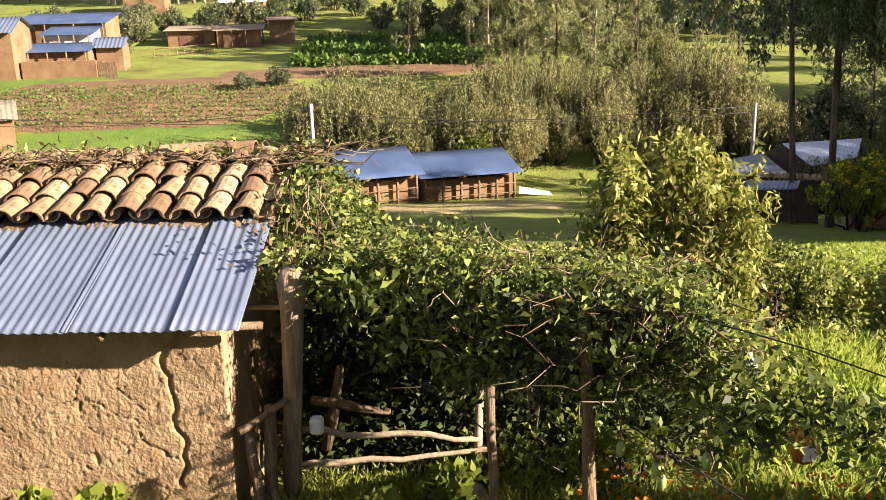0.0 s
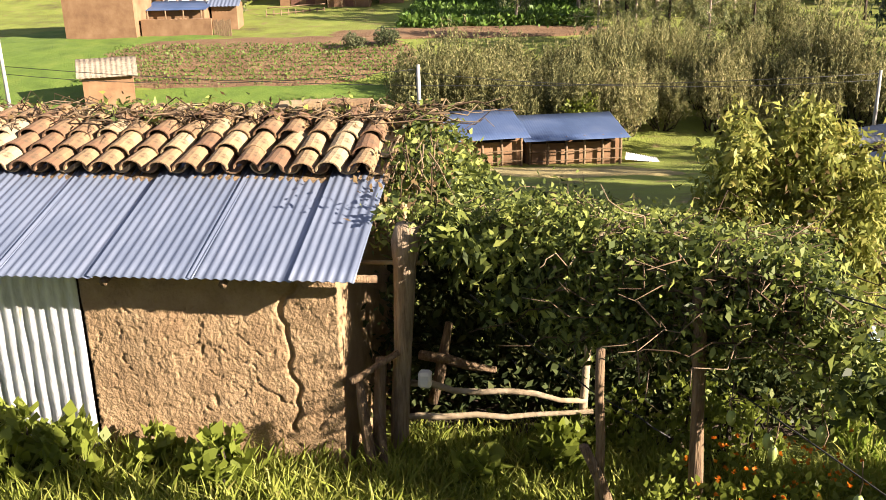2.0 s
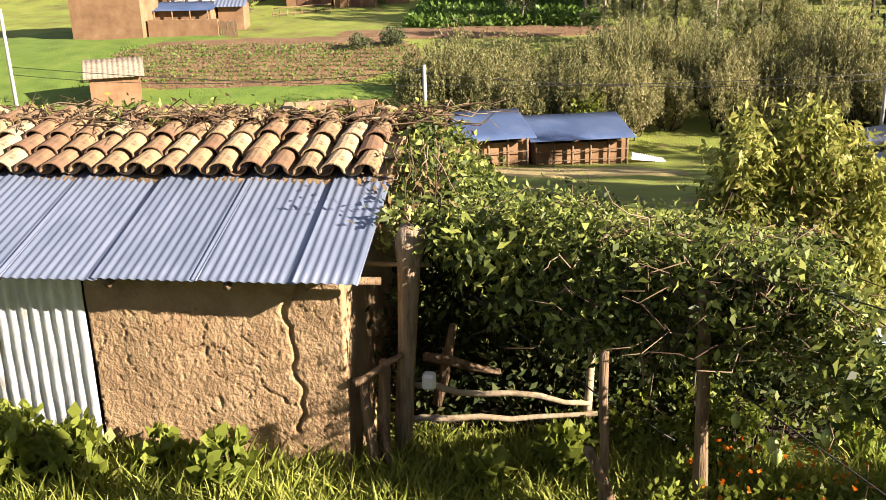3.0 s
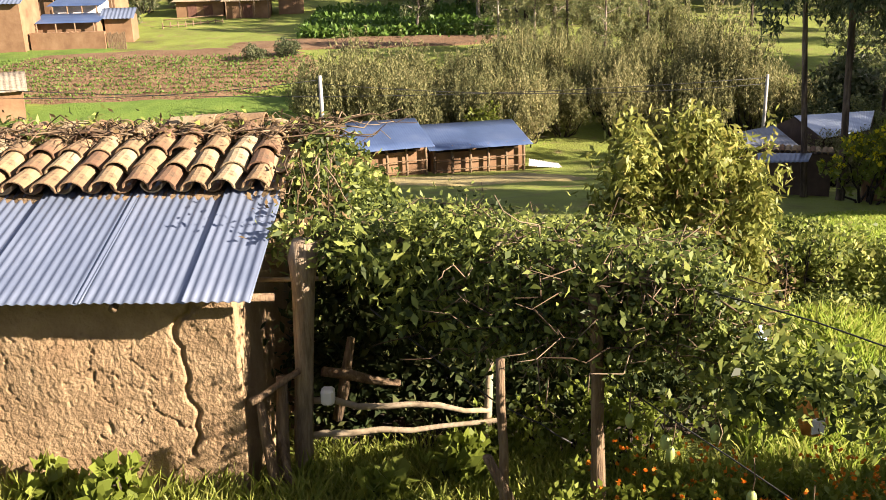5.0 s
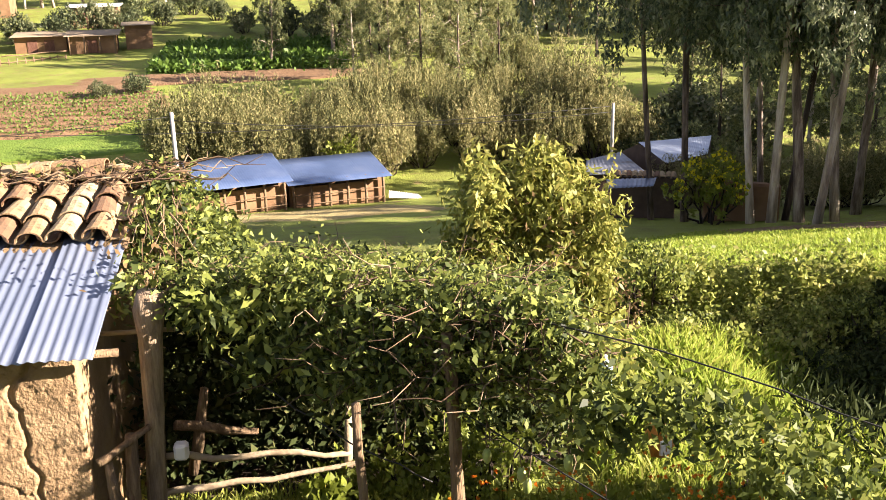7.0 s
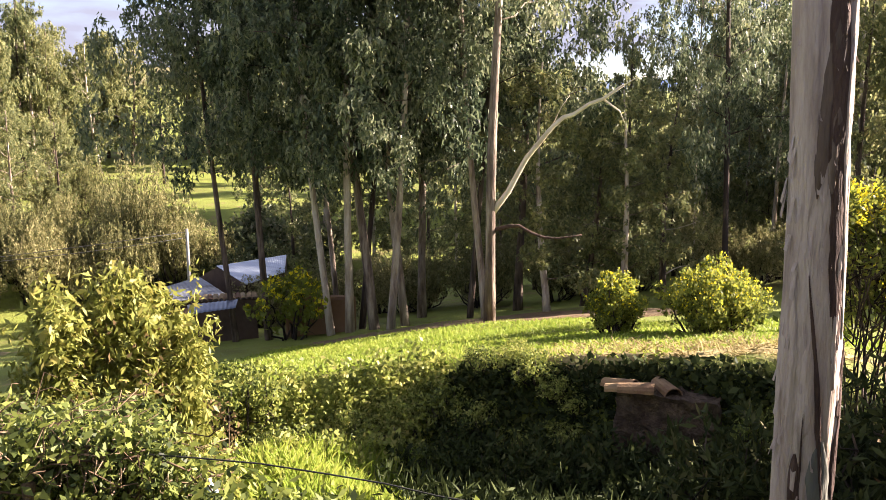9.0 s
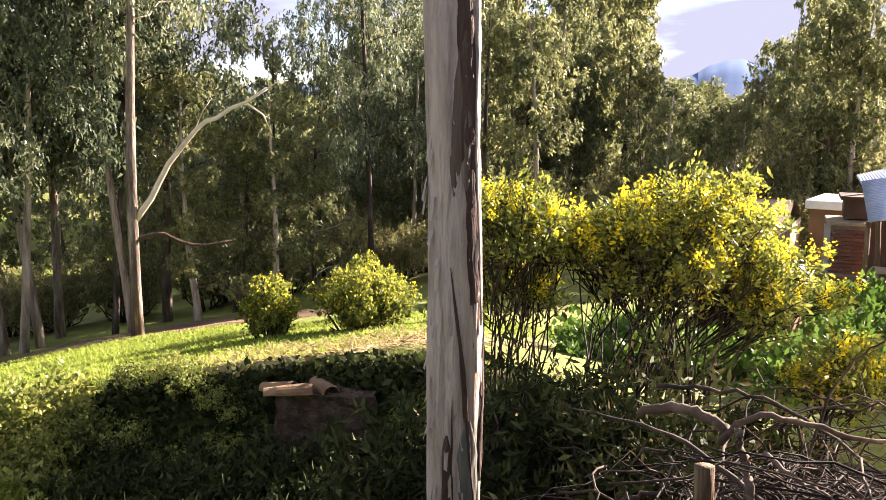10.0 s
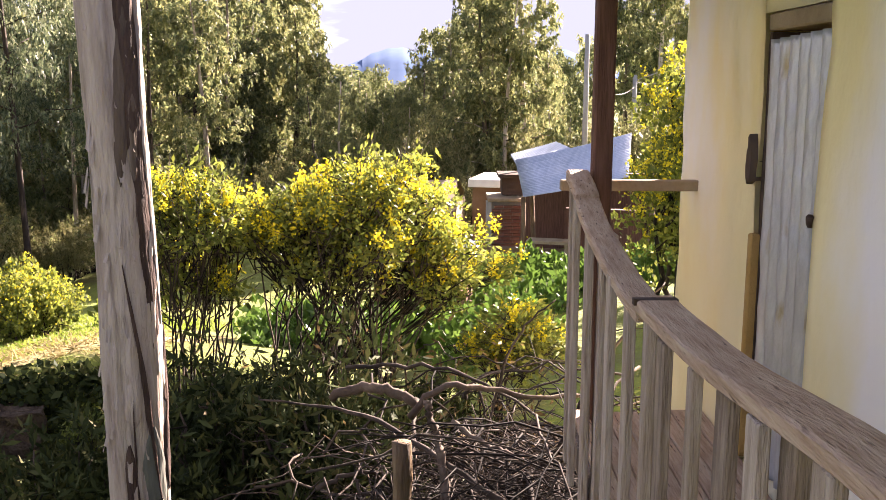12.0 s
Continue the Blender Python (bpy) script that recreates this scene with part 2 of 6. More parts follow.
M = dict(
    grass=mat("meadow_turf", [(.10, .078, .03), (.145, .165, .028), (.185, .225, .034), (.245, .245, .058)], 0.35, 0.9, bump=0.9, bump_scale=9, dist=0.1, stain=((.19, .145, .06), 0.9, 0.6)),
    ploughed=mat("ploughed_soil", [(.105, .056, .027), (.165, .097, .05), (.215, .138, .072)], 0.6, 0.95, bump=0.9, bump_scale=6, dist=0.15),
    strip=mat("fresh_grass", [(.065, .11, .014), (.10, .16, .02), (.14, .19, .03)], 0.7, 0.9, bump=0.8, bump_scale=8, dist=0.1),
    straw=mat("dry_cut_grass", [(.154, .119, .042), (.294, .238, .098), (.385, .322, .154)], 1.8, 0.9, bump=0.9, bump_scale=20, dist=0.05),
    # litter colour taken down to carry the shade on the ground
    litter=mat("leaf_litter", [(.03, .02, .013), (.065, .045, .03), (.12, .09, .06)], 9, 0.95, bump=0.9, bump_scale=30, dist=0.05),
    soil=mat("bare_soil", [(.091, .056, .028), (.175, .119, .063), (.224, .161, .091)], 1.2, 0.95, bump=0.8, bump_scale=12, dist=0.08),
    adobe=mat("mud_plaster", [(.20, .13, .068), (.29, .195, .105), (.36, .255, .145)], 4.0, 0.95, bump=0.6, bump_scale=46, dist=0.025, stain=((.25, .16, .085), 2.2, 0.58)),
    brick_earth=mat("adobe_far", [(.14, .078, .042), (.21, .122, .064), (.27, .168, .092)], 0.9, 0.95, bump=0.5, bump_scale=6),
    tin=mat("corrugated_zinc", [(.125, .155, .225), (.165, .20, .275), (.21, .245, .325)], 1.2, 0.42, 0.35, bump=0.08, bump_scale=60, stretch=(6, 1, 1), stain=((.13, .16, .22), 1.5, 0.66), piece=0.1, spec=0.5),
    tin_blue=mat("weathered_zinc_roof", [(.05, .083, .17), (.078, .122, .235), (.125, .17, .28)], 0.6, 0.4, 0.3, bump=0.1, bump_scale=30, spec=0.5),
    tin_grey=mat("old_grey_sheet_roof", [(.10, .11, .135), (.16, .175, .21), (.23, .245, .28)], 0.9, 0.5, 0.25, bump=0.1, bump_scale=30, stain=((.10, .08, .06), 1.4, 0.6)),
    # darker mud; on the tile-capped wall it carries tree shade
    earth_dark=mat("dark_mud_and_shade", [(.05, .034, .025), (.085, .058, .042), (.12, .085, .06)], 1.2, 0.95, bump=0.5, bump_scale=8),
    tin_pale=mat("pale_zinc_roof", [(.30, .36, .46), (.38, .44, .54), (.47, .53, .62)], 1.2, 0.38, 0.3, bump=0.08, bump_scale=40, stretch=(1, 5, 1), piece=0.3, stain=((.30, .27, .22), 1.2, 0.66), spec=0.5),
    tin_door=mat("dented_zinc_sheet", [(.40, .42, .45), (.52, .54, .57), (.64, .66, .69)], 2.5, 0.36, 0.45, bump=0.3, bump_scale=9, stretch=(5, 5, 1.5), stain=((.36, .29, .15), 2.2, 0.64), dist=0.03),
    tile=mat("fired_clay_tile", [(.155, .088, .05), (.235, .152, .08), (.285, .202, .108), (.33, .258, .155)], 2.2, 0.9, bump=0.5, bump_scale=45, piece=0.55, coords="Object", stain=((.098, .070, .042), 6, 0.62)),
    wood=mat("grey_weathered_wood", [(.20, .15, .115), (.38, .305, .24), (.54, .465, .39)], 3.0, 0.85, bump=0.7, bump_scale=14, stretch=(14, 14, 1.2), piece=0.3, stain=((.09, .06, .045), 4, 0.64)),
    rail=mat("weathered_rail_board", [(.34, .225, .145), (.50, .37, .265), (.62, .51, .39)], 3.0, 0.85, bump=0.7, bump_scale=12, stretch=(1.5, 14, 14), stain=((.07, .04, .028), 7, 0.62)),
    post=mat("rough_pole_wood", [(.070, .045, .028), (.168, .112, .063), (.280, .203, .119)], 3.0, 0.9, bump=0.9, bump_scale=10, stretch=(9, 9, 1.0)),
    # paler copy of rough_pole_wood: sunlight on the post is in the colour
    post_pale=mat("sunlit_post_wood", [(.11, .075, .048), (.25, .185, .12), (.38, .295, .20)], 3.0, 0.9, bump=0.9, bump_scale=10, stretch=(9, 9, 1.0)),
    pole=mat("peeled_stick", [(.210, .154, .091), (.322, .252, .161), (.392, .322, .224)], 4.0, 0.85, bump=0.5, bump_scale=22),
    # dark stained wood; also used to paint the shade inside the tin shed
    dark_wood=mat("stained_wood_and_shed_shade", [(.07, .03, .02), (.13, .06, .04), (.19, .10, .07)], 3.0, 0.7, bump=0.4, bump_scale=14, stretch=(10, 10, 1)),
    bark=mat("eucalyptus_bark", [(.04, .028, .022), (.13, .095, .072), (.32, .26, .205), (.52, .455, .375)], 1.3, 0.85, bump=0.8, bump_scale=7, stretch=(3.5, 3.5, 0.5), dist=0.04, piece=0.5),
    bark_dark=mat("dark_bark_strip", [(.025, .015, .013), (.063, .038, .029), (.112, .073, .056)], 3, 0.9, bump=0.9, bump_scale=14, stretch=(4, 4, 0.8), dist=0.04),
    bark_near=mat("pale_peeling_bark", [(.17, .125, .105), (.33, .265, .225), (.46, .39, .335), (.36, .28, .22)], 1.6, 0.8, bump=0.9, bump_scale=9, stretch=(5, 5, 0.7), dist=0.03, stain=((.10, .075, .062), 2.2, 0.63)),
    bark_grey=mat("grey_green_smooth_bark", [(.06, .062, .055), (.115, .118, .10), (.17, .165, .135)], 2, 0.8, bump=0.7, bump_scale=9, stretch=(4, 4, 0.8), dist=0.02),
    bare=mat("pale_dead_branch", [(.46, .38, .27), (.62, .54, .41), (.72, .65, .53)], 2, 0.8, bump=0.4, bump_scale=18),
    twig=mat("dry_twigs", [(.010, .007, .005), (.028, .020, .015), (.085, .065, .05)], 2.5, 0.9, bump=0.4, bump_scale=20, island=0.6),
    twigwood=mat("dead_branch_bark", [(.035, .024, .018), (.095, .07, .052), (.19, .15, .115)], 4, 0.9, bump=0.7, bump_scale=16),
    stem=mat("dry_vine_stem", [(.05, .03, .016), (.12, .08, .046), (.21, .155, .095)], 2.5, 0.9, bump=0.3, bump_scale=20, island=0.6),
    brick=mat("red_brick", [(.095, .038, .028), (.145, .064, .044), (.19, .095, .065)], 2, 0.9, bump=0.5, bump_scale=30, piece=0.4),
    mortar=mat("grey_mortar", [(.175, .154, .133), (.252, .231, .203)], 5, 0.95, bump=0.4),
    concrete=mat("pale_concrete", [(.27, .265, .25), (.38, .37, .355)], 4, 0.85, bump=0.2),
    yellow=mat("worn_yellow_limewash", [(.82, .70, .34), (.87, .78, .43), (.89, .82, .54)], 1.1, 0.9, bump=0.35, bump_scale=9, stretch=(1, 1, 0.6), stain=((.89, .87, .82), 0.7, 0.46), dist=0.03),
    ochre=mat("bare_ochre_jamb", [(.40, .24, .07), (.55, .36, .13)], 3, 0.95, bump=0.5),
    white=mat("whitewash", [(.66, .64, .58), (.78, .76, .72)], 3, 0.85, bump=0.2),
    # iron of the latch; elsewhere painted in for shade in gaps and openings
    metal_dark=mat("rusty_iron_and_gap_shade", [(.05, .035, .03), (.12, .08, .06)], 12, 0.7, 0.5, bump=0.2),
    wire=mat("black_wire", [(.02, .02, .02), (.035, .035, .035)], 5, 0.6, bump=0),
    shade_net=mat("brown_tarpaulin", [(.231, .175, .112), (.315, .252, .168)], 2, 0.9, bump=0.3),
    thatch=mat("grey_straw_thatch", [(.16, .13, .095), (.27, .225, .165), (.36, .305, .23)], 2, 0.95, bump=0.8, bump_scale=14, stretch=(1, 5, 5), dist=0.06),
    plastic=mat("pale_blue_plastic", [(.22, .32, .40), (.32, .41, .48)], 5, 0.4, bump=0.05),
    orange=mat("orange_plastic", [(.525, .196, .035), (.595, .280, .070)], 5, 0.5, bump=0.05),
    # distance haze is painted into this blue base colour
    mountain=mat("hazy_mountain", [(.10, .15, .26), (.15, .20, .31)], 0.004, 1.0, bump=0, spec=0.0),
    hill=mat("brown_hillside", [(.112, .105, .056), (.168, .154, .084), (.210, .189, .105)], 0.03, 1.0, bump=0, spec=0.0),
    petal=leaf_mat("orange_petals", [(.600, .128, .008), (.680, .240, .016)], 0.3),
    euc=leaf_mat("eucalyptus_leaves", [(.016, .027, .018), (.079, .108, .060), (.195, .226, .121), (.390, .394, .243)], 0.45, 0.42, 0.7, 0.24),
    # paler copy of eucalyptus_leaves: sunlight is put into the base colour
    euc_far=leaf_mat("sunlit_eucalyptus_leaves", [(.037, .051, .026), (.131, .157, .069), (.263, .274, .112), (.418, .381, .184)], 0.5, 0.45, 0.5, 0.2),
    olive=leaf_mat("grey_green_scrub_leaves", [(.048, .055, .025), (.139, .145, .059), (.269, .255, .106), (.418, .353, .186)], 0.35, 0.6, 0.6, 0.12),
    lime=leaf_mat("fresh_green_leaves", [(.097, .123, .020), (.166, .203, .029), (.228, .258, .050)], 0.4),
    vine=leaf_mat("vine_leaves", [(.012, .021, .008), (.083, .112, .028), (.219, .259, .058), (.369, .392, .099), (.486, .441, .163)], 0.38, 0.5, 1.6, 0.22),
    mound=leaf_mat("climber_leaves", [(.060, .075, .019), (.159, .182, .040), (.278, .293, .064), (.418, .365, .104)], 0.35, 0.5, 1.6),
    hedge=leaf_mat("hedge_leaves", [(.024, .037, .021), (.075, .098, .045), (.161, .176, .079), (.281, .255, .158)], 0.3),
    # near-black leaf colour: the shade of its places is put into it
    under=leaf_mat("shade_dark_leaves", [(.010, .015, .008), (.026, .037, .014), (.055, .070, .024), (.111, .098, .039)], 0.12, 0.6, 1.5, 0.04),
    dry=leaf_mat("withered_leaves", [(.077, .045, .019), (.154, .102, .045), (.218, .160, .070)], 0.3, 0.8),
    blade=leaf_mat("grass_blades", [(.133, .163, .024), (.254, .298, .048), (.360, .365, .090), (.477, .384, .195)], 0.45, 0.5, 0.5),
    lawn=leaf_mat("lush_grass_blades", [(.130, .190, .021), (.205, .294, .036), (.292, .351, .054), (.389, .361, .105)], 0.45, 0.5, 0.4),
    straw_blade=leaf_mat("straw_blades", [(.26, .20, .08), (.40, .33, .15), (.52, .44, .23)], 0.2, 0.8),
    shrub=leaf_mat("shrub_leaves", [(.053, .072, .017), (.147, .178, .034), (.273, .293, .053), (.399, .365, .084)], 0.5, 0.45, 1.8),
    blossom=leaf_mat("yellow_blossom", [(.62, .54, .02), (.76, .66, .025), (.84, .76, .05)], 0.5, 0.6),
    crop=leaf_mat("crop_leaves", [(.060, .117, .021), (.100, .176, .029), (.155, .231, .045)], 0.35),
    fruit=mat("pale_green_fruit_skin", [(.140, .224, .049), (.266, .336, .098), (.350, .385, .154)], 8, 0.4, bump=0.1),
)


# ---- builders ----
def mesh(name, verts, faces, material, smooth=False):
    me = bpy.data.meshes.new(name)
    me.from_pydata([tuple(v) for v in verts], [], [tuple(f) for f in faces])
    me.materials.append(M[material])
    if smooth:
        me.shade_smooth()
    me.update()
    return me


def quads(name, V, material, k=4):
    """A mesh of loose k-cornered faces from an (n*k, 3) array."""
    V = np.ascontiguousarray(V, dtype=np.float32).reshape(-1, 3)
    n = len(V) // k
    me = bpy.data.meshes.new(name)
    me.vertices.add(len(V)); me.vertices.foreach_set("co", V.ravel())
    me.loops.add(len(V)); me.loops.foreach_set("vertex_index", np.arange(len(V), dtype=np.int32))
    me.polygons.add(n)
    me.polygons.foreach_set("loop_start", np.arange(0, len(V), k, dtype=np.int32))
    me.materials.append(M[material])
    me.update(calc_edges=True)
    return me


def thing(name, label, category, group="", kind="", at=(0, 0, 0, 0)):
    ob = new(name)
    ob.empty_display_size = 0.1
    ob.matrix_world = pose(at[0], at[1], at[2], 0, 0, at[3])
    return tagged(ob, label, category, group, kind)


def part(name, me, parent, label=""):
    ob = new(name, me)
    if parent:
        ob.parent = parent
    return tagged(ob, label)


def single(name, me, label, category, group="", kind="", m=None):
    ob = new(name, me)
    if m is not None:
        ob.matrix_world = m
    return tagged(ob, label, category, group, kind)


def unit(v):
    return v / np.maximum(np.linalg.norm(v, axis=-1, keepdims=True), 1e-9)


def leaf_quads(P, D, size, ratio=0.3, fold=0.12, rg=None):
    """Pointed folded leaves from P along D."""
    rg = rg or rng
    P, D = np.asarray(P, float), unit(np.asarray(D, float))
    n = len(P)
    s = (np.asarray(size) * np.ones(n))[:, None]
    side = unit(np.cross(D, rg.normal(size=(n, 3))))
    up = np.cross(side, D)
    mid = P + D * s * 0.45 - up * s * fold
    V = np.stack([P, mid + side * s * ratio, P + D * s + up * s * fold * 0.5, mid - side * s * ratio], 1)
    V[:, 1] += up * s * fold * 1.6
    V[:, 3] += up * s * fold * 1.6
    return V.reshape(-1, 3)


def lobed(P, D, size, rg=None):
    """Three-lobed leaves from P along D, six corners each."""
    rg = rg or rng
    P, D = np.asarray(P, float), unit(np.asarray(D, float))
    n = len(P)
    s = (np.asarray(size) * np.ones(n))[:, None]
    side = unit(np.cross(D, rg.normal(size=(n, 3))))
    up = np.cross(side, D)
    f = rg.uniform(.02, .2, (n, 1))
    g = rg.uniform(.2, .36, (n, 1))
    out = [P]
    for a, b, h in ((.42, .8, 1.0), (.66, .46, -.1), (1.0, 0, -.9), (.66, -.46, -.1), (.42, -.8, 1.0)):
        out.append(P + D * s * a + side * s * b * g + up * s * f * h)
    return np.stack(out, 1).reshape(-1, 3)


def slivers(P, D, size, ratio=0.2, rg=None):
    """Small pointed three-cornered leaves."""
    rg = rg or rng
    P, D = np.asarray(P, float), unit(np.asarray(D, float))
    n = len(P)
    s = (np.asarray(size) * np.ones(n))[:, None]
    side = unit(np.cross(D, rg.normal(size=(n, 3)))) * s * ratio
    return np.stack([P - side, P + side, P + D * s], 1).reshape(-1, 3)


def blades(P, h, lean=0.45, w=0.012, rg=None):
    rg = rg or rng
    n = len(P)
    hh = (np.asarray(h) * np.ones(n))[:, None]
    d = rg.normal(size=(n, 3)) * lean
    d[:, 2] = 1
    d = unit(d)
    a = rg.uniform(0, 6.283, n)
    sd = np.stack([np.cos(a), np.sin(a), 0 * a], 1) * w
    tip = P + d * hh
    tip[:, 2] -= hh[:, 0] * 0.12
    m = P + d * hh * 0.55 + np.array([0, 0, 0.06]) * hh
    return np.stack([P - sd, P + sd, m + sd * 0.7, tip, m - sd * 0.7], 1).reshape(-1, 3)


def inside(n, c, r, shell=0.0, rg=None):
    """Points in an ellipsoid, those of its rim more often where shell is near 1."""
    rg = rg or rng
    v = unit(rg.normal(size=(n, 3)))
    q = (shell + (1 - shell) * rg.uniform(0, 1, (n, 1)) ** (1 / 3))
    return np.array(c) + v * q * np.array(r)


def tube(pts, radii, segs=7, rough=0.0, cap=True):
    """Verts and faces of a tapered tube along pts."""
    pts = [np.array(p, float) for p in pts]
    V, Fc = [], []
    for i, p in enumerate(pts):
        d = unit(pts[min(i + 1, len(pts) - 1)] - pts[max(i - 1, 0)])
        a = np.array([0, 0, 1.0]) if abs(d[2]) < 0.9 else np.array([1.0, 0, 0])
        u = unit(np.cross(d, a)); w = np.cross(d, u)
        r = radii[i] if hasattr(radii, "__len__") else radii
        for k in range(segs):
            t = 2 * math.pi * k / segs
            rr = r * (1 + rough * (noise.noise((p[0] * 3 + math.cos(t) * 2, p[1] * 3 + math.sin(t) * 2, p[2] * 2.5))))
            V.append(p + u * math.cos(t) * rr + w * math.sin(t) * rr)
    for i in range(len(pts) - 1):
        for k in range(segs):
            a, b = i * segs + k, i * segs + (k + 1) % segs
            Fc.append((a, b, b + segs, a + segs))
    if cap:
        Fc.append(tuple(range(segs))[::-1])
        Fc.append(tuple(range((len(pts) - 1) * segs, len(pts) * segs)))
    return V, Fc


def merge(parts):
    V, Fc = [], []
    for v, f in parts:
        o = len(V)
        V += list(v)
        Fc += [tuple(i + o for i in q) for q in f]
    return V, Fc


def box(x0, y0, z0, x1, y1, z1, bevel=0.0):
    if not bevel:
        V = [(x, y, z) for z in (z0, z1) for y in (y0, y1) for x in (x0, x1)]
        return V, [(0, 2, 3, 1), (4, 5, 7, 6), (0, 1, 5, 4), (2, 6, 7, 3), (0, 4, 6, 2), (1, 3, 7, 5)]
    bm = bmesh.new()
    bmesh.ops.create_cube(bm, size=1)
    bmesh.ops.scale(bm, vec=(x1 - x0, y1 - y0, z1 - z0), verts=bm.verts)
    bmesh.ops.translate(bm, vec=((x0 + x1) / 2, (y0 + y1) / 2, (z0 + z1) / 2), verts=bm.verts)
    bmesh.ops.bevel(bm, geom=bm.edges[:], offset=bevel, segments=1, affect="EDGES")
    V = [tuple(v.co) for v in bm.verts]
    bm.verts.index_update()
    Fc = [tuple(v.index for v in f.verts) for f in bm.faces]
    bm.free()
    return V, Fc


def wavy(p, n=9, amp=0.03, rg=None):
    """A path from p[0] to p[-1] through p, with small bends."""
    rg = rg or rng
    p = [np.array(q, float) for q in p]
    out = []
    for t in np.linspace(0, len(p) - 1, n):
        i = min(int(t), len(p) - 2)
        out.append(p[i] + (p[i + 1] - p[i]) * (t - i) + (rg.normal(size=3) * amp if 0 < t < len(p) - 1 else 0))
    return out


def sheet(p00, p10, p01, p11, pitch=0.076, depth=0.018, rows=6, sag=0.0, dent=0.0):
    """A corrugated sheet between four corners (p00-p10 across the ribs, p00-p01 along them), with thickness."""
    p00, p10, p01, p11 = (np.array(p, float) for p in (p00, p10, p01, p11))
    w = np.linalg.norm(p10 - p00)
    nrm = unit(np.cross(p10 - p00, p01 - p00))
    n = max(6, int(round(w / pitch)) * 6)
    V, Fc = [], []
    for side in (0, -0.004):
        for j in range(rows + 1):
            v = j / rows
            for i in range(n + 1):
                u = i / n
                p = (p00 * (1 - u) + p10 * u) * (1 - v) + (p01 * (1 - u) + p11 * u) * v
                h = depth * 0.5 * math.cos(2 * math.pi * u * w / pitch) + side
                if dent:
                    h += dent * noise.noise((p[0] * 9, p[1] * 9, p[2] * 7))
                V.append(p + nrm * h + np.array([0, 0, -sag * math.sin(math.pi * v)]))
    k = n + 1
    N = k * (rows + 1)
    for j in range(rows):
        for i in range(n):
            a = j * k + i
            Fc.append((a, a + 1, a + k + 1, a + k))
            Fc.append((N + a, N + a + k, N + a + k + 1, N + a + 1))
    for i in range(n):
        Fc.append((i, N + i, N + i + 1, i + 1))
        a = rows * k + i
        Fc.append((a, a + 1, N + a + 1, N + a))
    for j in range(rows):
        a = j * k
        Fc.append((a, a + k, N + a + k, N + a))
        a += n
        Fc.append((a, N + a, N + a + k, a + k))
    return V, Fc


# ---- ground ----
KY = [-400, -80, -20, 0, 7, 16, 28, 44, 48, 56, 64, 74, 84, 98, 110, 150, 250, 600, 4000]
KZ = [6, 3, 2.0, 1.15, -.05, -1.8, -3.7, -6.75, -7.0, -5.1, -3.4, -3.0, -2.5, -0.6, 0.3, 3.0, 6.0, 8.0, 8.0]


def smooth(v):
    v = np.clip(v, 0, 1)
    return v * v * (3 - 2 * v)


def bank(x, y):
    """Distance past the terrace edge, which bends at its corner."""
    return np.maximum((x - 7.2) * .31 + (y - 10.9) * .95, (x - 7.2) * .94 + (y - 10.9) * .343)


def land(x, y):
    """Height of the ground."""
    x, y = np.asarray(x, float), np.asarray(y, float)
    z = sum(np.interp(y + o, KY, KZ) for o in (-3, -1.5, 0, 1.5, 3)) / 5
    s = bank(x, y)
    u = (x - 5.2) * .565 - (y - 11.9) * .825
    z = z + 1.2 * smooth((s + 0.4) / 0.9) * (1 - np.clip((s - .5) / 16, 0, 1)) * smooth((u + 9) / 6) * (1 - smooth((u - 6) / 5))
    sb = (x - 7.2) * .94 + (y - 10.9) * .343
    z = z - .85 * smooth((sb + 3.4) / 1.6) * smooth((.2 - sb) / .7) * smooth((y - 4) / 1.5) * (1 - smooth((y - 9) / 2))
    z = z + .55 * np.exp(-((x - 4.7) ** 2 + (y - 10.0) ** 2) / 2.6) * smooth((-.3 - s) / .6)
    z = z - .042 * np.clip(x - 10, 0, 18) * (1 - smooth((y - 6) / 8))
    far = smooth((x - 60) / 200)
    z = z * (1 - far) - 4 * far
    return z + 0.05 * np.sin(x * 1.3 + np.sin(y * 0.9)) * np.cos(y * 1.1 + 0.7 * np.sin(x))


def grade(lo, hi, fine_lo, fine_hi, step, growth):
    a = list(np.arange(fine_lo, fine_hi + step, step))
    s = step
    while a[-1] < hi:
        s = min(s * growth, 250); a.append(a[-1] + s)
    s = step
    while a[0] > lo:
        s = min(s * growth, 250); a.insert(0, a[0] - s)
    return np.array(a)


gx, gy = grade(-4000, 4000, -10, 22, 0.4, 1.07), grade(-400, 4000, -2, 30, 0.4, 1.07)
GX, GY = np.meshgrid(gx, gy)
gv = np.stack([GX, GY, land(GX, GY)], -1).reshape(-1, 3)
nx = len(gx)
gf = [(j * nx + i, j * nx + i + 1, (j + 1) * nx + i + 1, (j + 1) * nx + i) for j in range(len(gy) - 1) for i in range(nx - 1)]
single("ground", mesh("ground", gv, gf, "grass", True), "uneven green meadow turf with dry patches", "ground", kind="structure")


